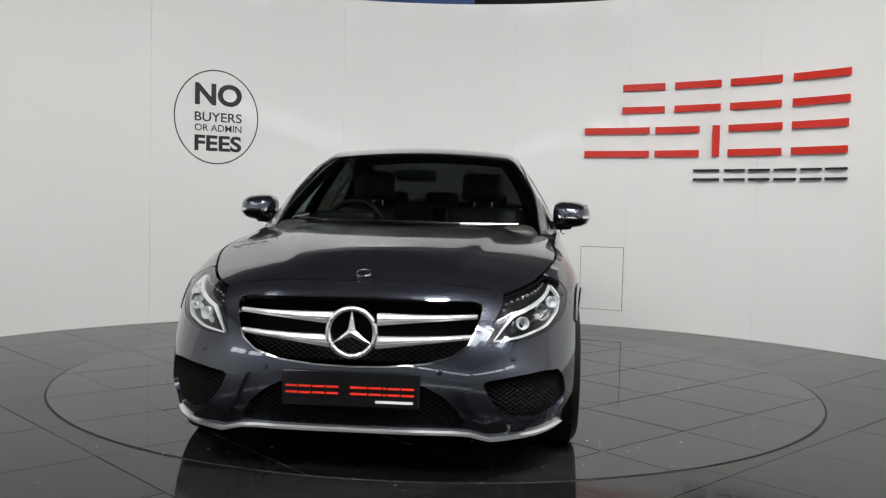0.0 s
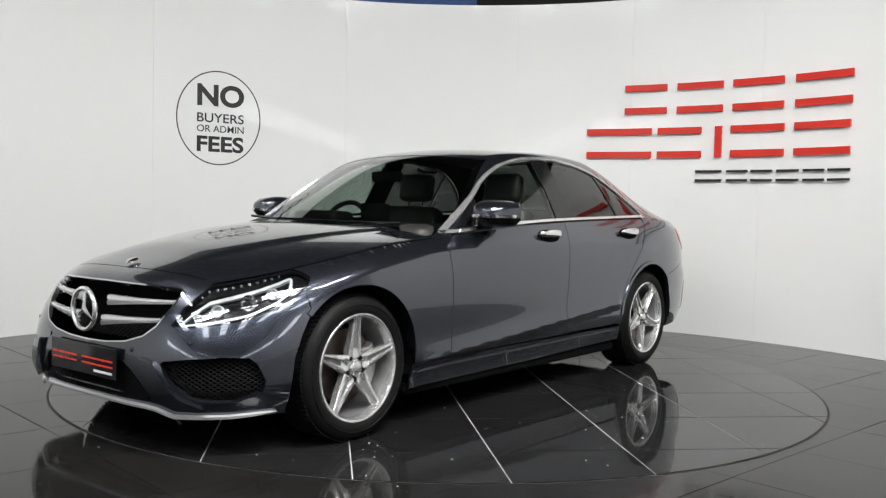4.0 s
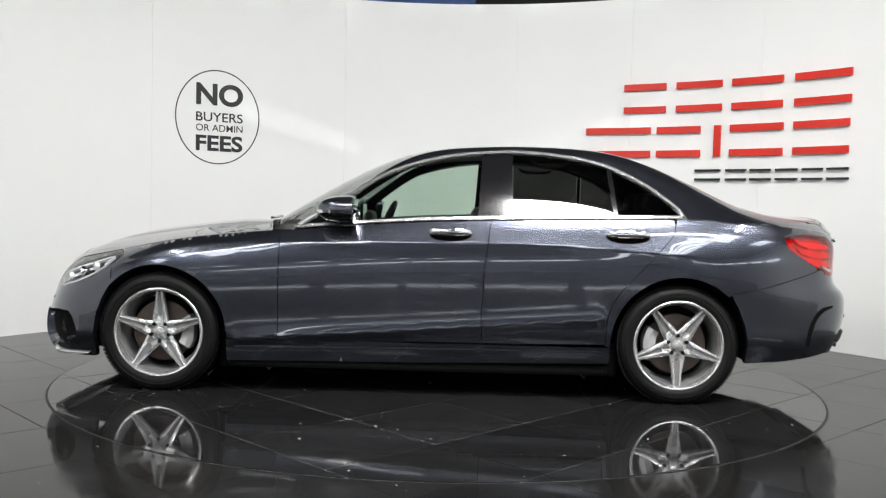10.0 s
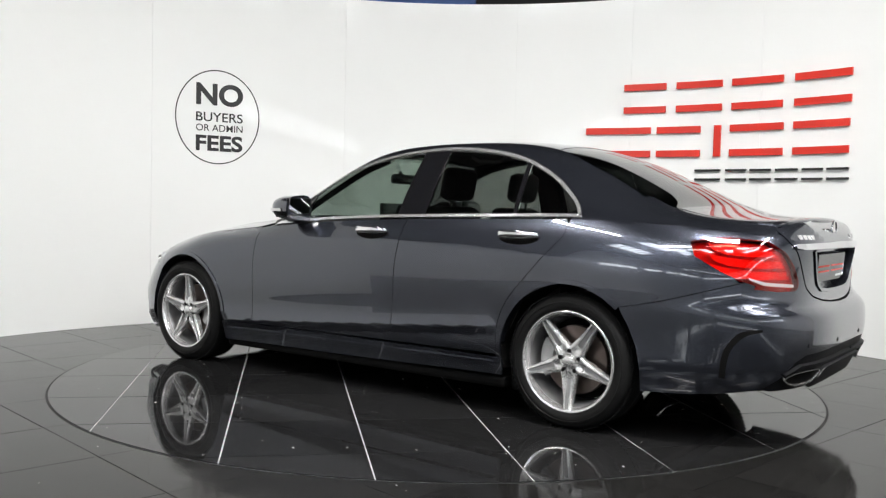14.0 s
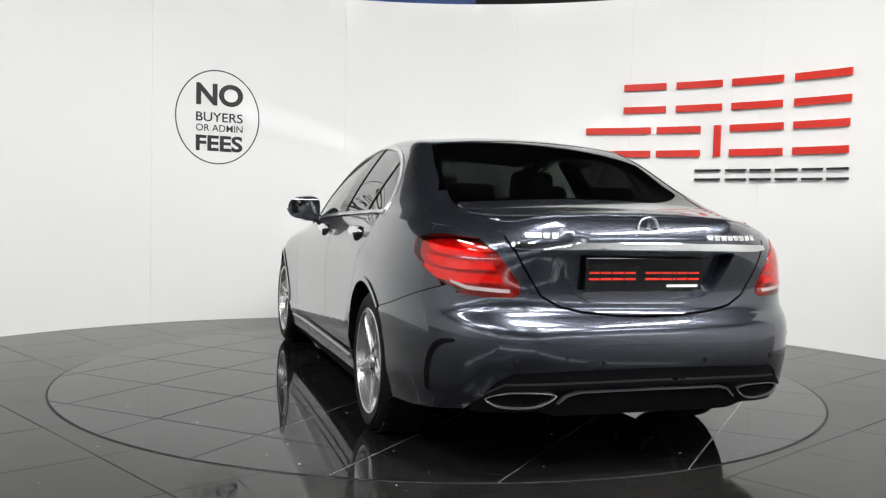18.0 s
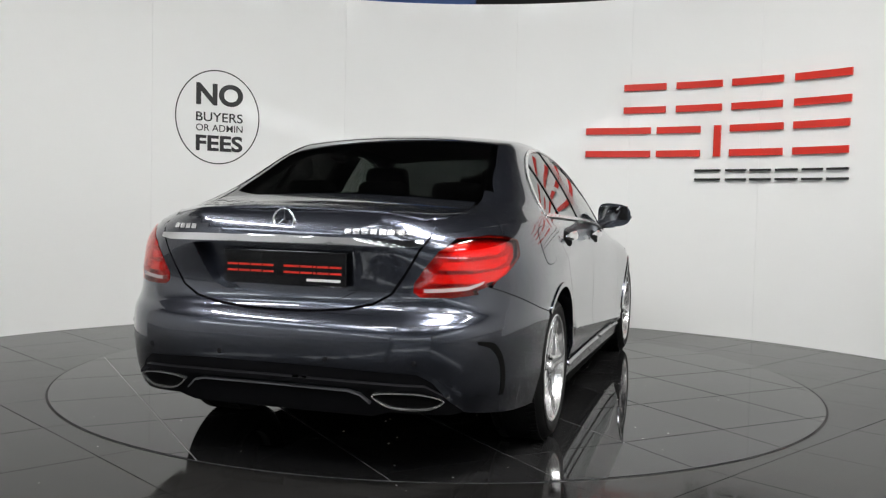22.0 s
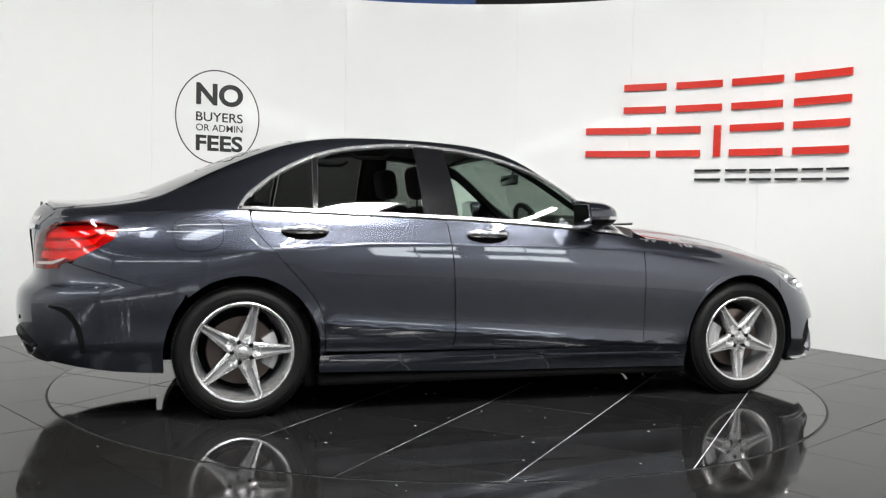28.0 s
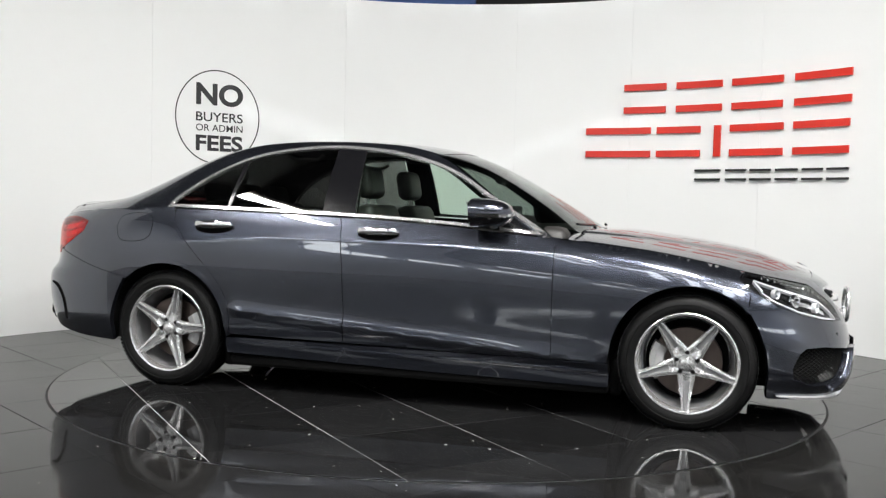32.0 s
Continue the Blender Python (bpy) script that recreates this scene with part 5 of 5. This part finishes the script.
def screens():
    ws = [(0.93, 0.0), (0.915, 0.25), (0.86, 0.46), (0.77, 0.60)] + [(x, edge_y(x, 0.032)) for x in np.linspace(0.70, 0.06, 16)] + [(0.075, 0.47), (0.105, 0.3), (0.13, 0.0)]
    for sg in (1, -1):
        xs = np.linspace(0.70, 0.02, 18)
        strip = [(x, sg * edge_y(x, 0.03)) for x in xs] + [(x, sg * edge_y(x, 0.085)) for x in xs[::-1]]
        skin("pillar_lining", cabin_surf, [strip], LINER, car, 0.03, -0.03, 0.03, "black pillar lining")
    full = ws + [(x, -y) for x, y in ws[::-1] if abs(y) > 1e-6]
    skin("windscreen", cabin_surf, [full], SCREEN, car, 0.03, -0.003, 0.006, "tinted windscreen")
    skin("windscreen_border", cabin_surf, [inset(full, -0.012), inset(full, 0.028)], TRIM, car, 0.025, -0.0055, 0.004, "black ceramic border")
    rs = [(-1.125, 0.0), (-1.13, 0.3), (-1.14, 0.43)] + [(x, float(SCREEN_EDGE(x))) for x in np.linspace(-1.16, -1.82, 16)] + [(-1.845, 0.648), (-1.872, 0.45), (-1.895, 0.2), (-1.90, 0.0)]
    full = rs + [(x, -y) for x, y in rs[::-1] if abs(y) > 1e-6]
    skin("rear_screen", cabin_surf, [full], REAR_GLASS, car, 0.03, -0.003, 0.006, "dark rear window")
    skin("rear_screen_border", cabin_surf, [inset(full, -0.003), inset(full, 0.03)], TRIM, car, 0.025, -0.0055, 0.004, "black ceramic border")
    roof = [(x, edge_y(x, 0.018)) for x in np.linspace(0.80, -1.87, 84)]
    front = [(0.135, 0.0), (0.11, 0.3), (0.08, 0.468), (0.058, edge_y(0.058, 0.030))] + [(x, edge_y(x, 0.030)) for x in np.linspace(0.10, 0.78, 16)]
    back = [(-1.86, 0.668)] + [(x, float(SCREEN_EDGE(x)) + 0.004) for x in np.linspace(-1.82, -1.155, 16)] + [(-1.135, 0.43), (-1.124, 0.3), (-1.12, 0.0)]
    half = front + roof + back
    skin("roof", cabin_surf, [half + [(x, -y) for x, y in half[::-1] if abs(y) > 1e-6]], PAINT, car, 0.025, -0.001, 0.01)
    skin("headlining", cabin_surf, [[(0.05, 0.45), (-0.2, 0.50), (-1.0, 0.50), (-1.12, 0.44), (-1.12, -0.44), (-1.0, -0.50), (-0.2, -0.50), (0.05, -0.45)]], HEADLINING, car, 0.06, -0.03, 0, "grey headlining")


for sg in (1, -1):
    body_side(sg)
front_end()
rear_end()
screens()


# ---------------------------------------------------------------- car: wheels, mirrors, underside
def wheel(x, sign, turn):
    w = empty("wheel", pose(x, sign * 0.865, WHEEL_Z, 0, 0, 0 if sign > 0 else 180), car)
    # y points outwards in the wheel's own space
    R = 0.327
    prof = [(0.235, -0.225), (0.262, -0.232), (0.295, -0.228), (R - 0.010, -0.212), (R - 0.001, -0.19), (R, -0.15), (R, -0.075), (R - 0.001, -0.03), (R - 0.010, -0.008),
            (0.300, 0.010), (0.270, 0.016), (0.250, 0.010), (0.240, 0.000), (0.236, -0.02)]
    tyre = part("tyre", lathe(prof, 72), RUBBER, w, "black low-profile tyre", True)
    bm = bmesh.new()
    for k in range(90):
        a = k * math.tau / 90
        for y0, y1 in ((-0.205, -0.165), (-0.055, -0.012)):
            m = Matrix.Rotation(a, 4, "Y") @ Matrix.Translation((R + 0.0005, (y0 + y1) / 2, 0)) @ Matrix.Rotation(radians(18), 4, "X")
            bmesh.ops.create_cube(bm, size=1, matrix=m @ Matrix.Diagonal((0.004, y1 - y0, 0.014, 1)))
    tagged(part("tread", bm, RUBBER, tyre), kind="stuff")
    part("sidewall_ring", lathe([(0.281, 0.0145), (0.283, 0.0175), (0.287, 0.0165), (0.288, 0.0130)], 72), RUBBER, tyre, smooth=True)
    rim = part("rim", lathe([(0.243, 0.002), (0.245, 0.010), (0.240, 0.013), (0.231, 0.010), (0.226, -0.002), (0.222, -0.03), (0.212, -0.06), (0.206, -0.20), (0.2, -0.2)], 72), ALLOY, w, "bright alloy rim", True)
    part("barrel", lathe([(0.2215, -0.028), (0.2115, -0.058), (0.2055, -0.20)], 72), ALLOY_GREY, rim, "grey inner barrel", True)
    for k in range(5):
        m = Matrix.Rotation(radians(90 + 72 * k + turn), 4, "Y")
        bm = bmesh.new()
        rows = []
        for t in np.linspace(0, 1, 9):
            r = 0.045 + t * 0.186
            half = 0.030 * (1 - t) ** 1.1 + 0.0150 + 0.004 * t ** 6
            y = -0.020 + 0.022 * t ** 1.5 + 0.006 * (1 - t)
            g = 0.010 * min(1, t * 4)
            sec = ((-half, y - 0.035), (-half, y - 0.004), (-half * 0.86, y), (-half * 0.48, y + 0.001), (-half * 0.30, y - g), (half * 0.30, y - g), (half * 0.48, y + 0.001), (half * 0.86, y),
                   (half, y - 0.004), (half, y - 0.035))
            rows.append([bm.verts.new((r, yy, zz)) for zz, yy in sec])
        for a, b in zip(rows, rows[1:]):
            for j in range(9):
                bm.faces.new((a[j], a[j + 1], b[j + 1], b[j]))
        bm.faces.new(rows[0])
        bm.faces.new(rows[-1][::-1])
        bmesh.ops.recalc_face_normals(bm, faces=bm.faces)
        spoke = part("spoke", bm, ALLOY, rim, "", True, at=m)
        # dark inlay in the spoke's groove
        bm = bmesh.new()
        q = []
        for t in np.linspace(0.18, 0.97, 7):
            r = 0.045 + t * 0.186
            half = (0.030 * (1 - t) ** 1.1 + 0.0150) * 0.30
            y = -0.020 + 0.022 * t ** 1.5 + 0.006 * (1 - t) - 0.0092
            q.append([bm.verts.new((r, y, -half)), bm.verts.new((r, y, half))])
        for a, b in zip(q, q[1:]):
            bm.faces.new((a[0], a[1], b[1], b[0]))
        bmesh.ops.recalc_face_normals(bm, faces=bm.faces)
        part("spoke_inlay", bm, ALLOY_GREY, rim, "grey inlay", at=m)
        a = radians(90 + 36 + 72 * k + turn)
        part("wheel_bolt", lathe([(0, -0.018), (0.010, -0.018), (0.012, -0.024), (0.013, -0.03)], 12), LINER, rim, "dark bolt hole",
             at=Matrix.Translation((0.052 * math.cos(a), 0.006, -0.052 * math.sin(a))))
    part("hub", lathe([(0, -0.004), (0.030, -0.005), (0.034, -0.010), (0.036, -0.02), (0.068, -0.022), (0.072, -0.05)], 40), ALLOY, rim, "alloy hub with a centre cap", True)
    part("centre_cap", lathe([(0, 0.001), (0.020, 0.0), (0.027, -0.003), (0.028, -0.006)], 32), ALLOY, rim, "small bright cap", True)
    part("brake_disc", lathe([(0.06, -0.085), (0.165, -0.083), (0.168, -0.088), (0.168, -0.11), (0.06, -0.11)], 56), DISC, w, "bare steel brake disc", True)
    bm = bmesh.new()
    rows = []
    a0 = 180 if (x > 0) == (sign > 0) else 0
    for a in np.linspace(a0 - 32, a0 + 32, 10):
        c, s = math.cos(radians(a)), math.sin(radians(a))
        rows.append([bm.verts.new((r * c, y, r * s)) for r, y in ((0.108, -0.075), (0.112, -0.055), (0.150, -0.048), (0.178, -0.058), (0.182, -0.12), (0.108, -0.12))])
    for a, b in zip(rows, rows[1:]):
        for j in range(6):
            bm.faces.new((a[j], a[(j + 1) % 6], b[(j + 1) % 6], b[j]))
    bm.faces.new(rows[0])
    bm.faces.new(rows[-1][::-1])
    bmesh.ops.recalc_face_normals(bm, faces=bm.faces)
    part("brake_caliper", bm, CALIPER, w, "pale cast caliper")
    part("back_plate", lathe([(0.0, -0.16), (0.20, -0.16)], 40), LINER, w)
    # arch liner
    bm = bmesh.new()
    rows = []
    for a in np.linspace(-12, 192, 26):
        c, s = math.cos(radians(a)), math.sin(radians(a))
        xx, zz = x + 0.375 * c, WHEEL_Z + 0.375 * s
        edge = min(0.868, float(lower(np.array([xx]), np.array([max(zz, 0.2)]))[0]) - 0.012)
        rows.append([bm.verts.new((xx, sign * y, zz)) for y in (edge, 0.55)])
    for a, b in zip(rows, rows[1:]):
        bm.faces.new((a[0], a[1], b[1], b[0]))
    bm.faces.new([r[1] for r in rows])
    part("arch_liner", bm, LINER, car)


for x, sg, turn in ((AXLE, 1, 36), (-AXLE, 1, 0), (AXLE, -1, 0), (-AXLE, -1, 21)):
    wheel(x, sg, turn)


def door_mirror(sign):
    m = empty("door_mirror", pose(0.46, sign * 0.885, 1.018), car)
    tagged(m, "painted door mirror with a bright repeater strip")

    def shell(name, mat, x0, x1, grow, z0, z1, label=""):
        """A swollen pod; y runs outwards, its glass looks back."""
        bm = bmesh.new()
        n, k = 16, 20
        rings = []
        for i in range(n + 1):
            u = i / n
            xx = x0 + (x1 - x0) * u
            w = max(1 - abs((u - 0.0)) ** 3.2, 0.0) ** 0.5 if x1 > x0 else 1
            ring = []
            for j in range(k):
                a = j * math.tau / k
                c, s = math.cos(a), math.sin(a)
                ex = 2 / 3.0
                yy = math.copysign(abs(c) ** ex, c) * 0.104 * grow * w
                zz = math.copysign(abs(s) ** ex, s) * 0.074 * grow * w * (1 - 0.18 * c)
                zz = min(max(zz, z0), z1)
                ring.append(bm.verts.new((xx, sign * (yy + 0.015 - 0.02 * u), zz + 0.004)))
            rings.append(ring)
        for a, b in zip(rings, rings[1:]):
            for j in range(k):
                bm.faces.new((a[j], a[(j + 1) % k], b[(j + 1) % k], b[j]))
        bm.faces.new(rings[0])
        bmesh.ops.remove_doubles(bm, verts=bm.verts, dist=1e-5)
        bmesh.ops.recalc_face_normals(bm, faces=bm.faces)
        return part(name, bm, mat, m, label, True)
    shell("shell", PAINT, -0.105, 0.10, 1.0, -1, 1, "body-coloured shell")
    shell("lower_shell", TRIM, -0.103, 0.101, 1.004, -1, -0.022, "gloss black lower half")
    shell("repeater_strip", CHROME, -0.06, 0.106, 1.03, -0.020, -0.004, "bright repeater strip")
    bm = box(0.006, 0.172, 0.112, 0.002)
    part("mirror_glass", bm, PETROL, m, "mirror glass", at=pose(-0.108, sign * 0.015, 0.006, 0, -10, 0))
    part("arm", tube([(0.02, -sign * 0.16, -0.055), (0.0, -sign * 0.08, -0.060), (-0.02, sign * 0.0, -0.05)], [0.03, 0.026, 0.03], sides=10, flat=1.3), TRIM, m, "black mirror arm", True)


for sg in (1, -1):
    door_mirror(sg)
for sx, sy, sz, x, z in ((2.10, 1.66, 0.06, 0, 0.168), (0.62, 1.0, 0.05, 1.42, 0.19), (0.62, 1.0, 0.05, -1.42, 0.21), (0.36, 1.1, 0.05, 1.88, 0.21), (0.50, 1.15, 0.05, -2.0, 0.275),
                        (0.06, 1.56, 0.20, 1.08, 0.225), (0.06, 1.56, 0.20, -1.08, 0.225)):
    part("underbody", box(sx, sy, sz, 0.02, at=(x, 0, z)), LINER, car)
# inner bulkheads keep the engine bay and the boot dark
part("bulkhead", box(0.04, 1.5, 0.7, at=(0.80, 0, 0.55)), LINER, car)
part("bulkhead", box(0.04, 1.4, 0.75, at=(-1.30, 0, 0.60)), LINER, car)

# ---------------------------------------------------------------- car: cabin
def seat(x, y):
    s = empty("front_seat", pose(x, y, 0.28), car)
    tagged(s, "black leather front seat")
    part("cushion", box(0.50, 0.50, 0.16, 0.05, 3, at=(0.05, 0, 0.12)), LEATHER, s, smooth=True)
    part("backrest", box(0.14, 0.48, 0.62, 0.055, 3), LEATHER, s, smooth=True, at=pose(-0.27, 0, 0.47, 0, -16, 0))
    part("headrest", box(0.10, 0.27, 0.19, 0.045, 3), LEATHER, s, smooth=True, at=pose(-0.385, 0, 0.90, 0, -10, 0))
    for k in (-0.06, 0.06):
        part("headrest_rod", tube([(-0.36, k, 0.70), (-0.378, k, 0.84)], 0.007, sides=8), CHROME, s, "chrome rod")


seat(-0.02, 0.36)
seat(-0.02, -0.36)
bench = empty("rear_bench", pose(-0.95, 0, 0.30), car)
tagged(bench, "black leather rear bench")
part("cushion", box(0.5, 1.30, 0.18, 0.05, 3, at=(0.0, 0, 0.12)), LEATHER, bench, smooth=True)
part("backrest", box(0.16, 1.30, 0.60, 0.06, 3), LEATHER, bench, smooth=True, at=pose(-0.30, 0, 0.46, 0, -20, 0))
for y in (-0.38, 0, 0.38):
    part("headrest", box(0.09, 0.25, 0.13, 0.04, 3), LEATHER, bench, smooth=True, at=pose(-0.43, y, 0.80, 0, -14, 0))
part("parcel_shelf", box(0.50, 1.30, 0.03, 0.01, at=(-1.62, 0, 1.01)), LEATHER, car, "black parcel shelf")
dash = part("dashboard", box(0.42, 1.42, 0.22, 0.07, 3, at=(0.60, 0, 0.85)), LEATHER, car, "black dashboard", True)
part("instrument_hood", box(0.20, 0.36, 0.10, 0.04, 3, at=(0.46, -0.37, 0.965)), LEATHER, dash, smooth=True)
part("centre_screen", box(0.02, 0.22, 0.13, 0.008, at=(0.40, 0, 1.0)), TRIM, dash, "black centre screen")
part("centre_console", box(0.75, 0.22, 0.28, 0.05, 3, at=(0.10, 0, 0.50)), LEATHER, car, "black centre console", True)
sw = empty("steering_wheel", Matrix.Translation((0.30, -0.37, 0.90)) @ Matrix.Rotation(radians(-24), 4, "Y"), car)
part("wheel_rim", tube([(0, 0.185 * math.cos(a), 0.185 * math.sin(a)) for a in np.linspace(0, math.tau, 40, endpoint=False)], 0.016, sides=10, closed=True), LEATHER, sw, "black steering wheel rim", True)
part("boss", box(0.05, 0.15, 0.12, 0.02, 3), LEATHER, sw, smooth=True)
for a in (0, 180, 270):
    c, s = math.cos(radians(a)), math.sin(radians(a))
    part("wheel_spoke", tube([(0, 0.06 * c, 0.06 * s), (0, 0.18 * c, 0.18 * s)], 0.013, sides=8), SATIN, sw)
mir = part("rear_view_mirror", box(0.035, 0.24, 0.065, 0.018, 3, at=(0.30, 0.0, 1.225)), TRIM, car, "black interior mirror", True)
part("mirror_stalk", tube([(0.31, 0, 1.24), (0.33, 0, 1.275)], 0.012, sides=8), TRIM, mir)
for sg in (1, -1):
    s = side_surf(sg)
    skin("door_card", s, [[(0.74, 0.32), (0.74, 0.88), (-1.35, 0.975), (-1.2, 0.7), (-1.0, 0.32)]], LEATHER, car, 0.06, -0.07, 0, "black door lining")
    inner = cut(cut(inset(WINDOW, 0.012), (-0.345, 1.36), (-0.31, 0.96), -1), (-0.49, 1.36), (-0.49, 0.96), 1)
    skin("pillar_lining", s, [inner], LINER, car, 0.05, -0.035, 0.0)
    part("grab_rail", tube([(-0.62, sg * 0.545, 1.325), (-0.66, sg * 0.53, 1.30), (-0.80, sg * 0.53, 1.30), (-0.84, sg * 0.545, 1.32)], 0.011, sides=8), HEADLINING, car, "grey grab rail", True)
for pts in ([(0.86, 0.60, 0.965), (0.90, 0.30, 0.962), (0.93, -0.05, 0.968)], [(0.88, 0.0, 0.968), (0.90, -0.28, 0.965), (0.84, -0.58, 0.975)]):
    part("wiper", tube(pts, 0.008, sides=6), TRIM, car, "black wiper arm")

tagged(car, "dark grey-blue metallic saloon car with chrome trim", "car")
floor_tiles()
far_tiles()
turntable_tiles()

# ---------------------------------------------------------------- what moves
heading = curve((0.0, -95.15), (2.0, -111.9), (6.0, -145.75), (9.0, -172.37), (13.0, -207.42), (17.0, -243.28), (20.4, -273.74), (23.0, -296.86), (28.0, -341.51), (32.0, -376.3))
OFFSET = Vector((0.1034, -0.1111, 0.0))


def motions():
    car_rows, table_rows = [], []
    for t in np.linspace(0, 32, 65):
        a = float(heading(t))
        p = Matrix.Rotation(radians(a), 3, "Z") @ OFFSET
        car_rows.append((float(t), pose(p.x, p.y, 0.003, 0, 0, a)))
        table_rows.append((float(t), pose(0, 0, 0, 0, 0, a)))
    walk(car, car_rows)
    walk(turntable, table_rows)


motions()
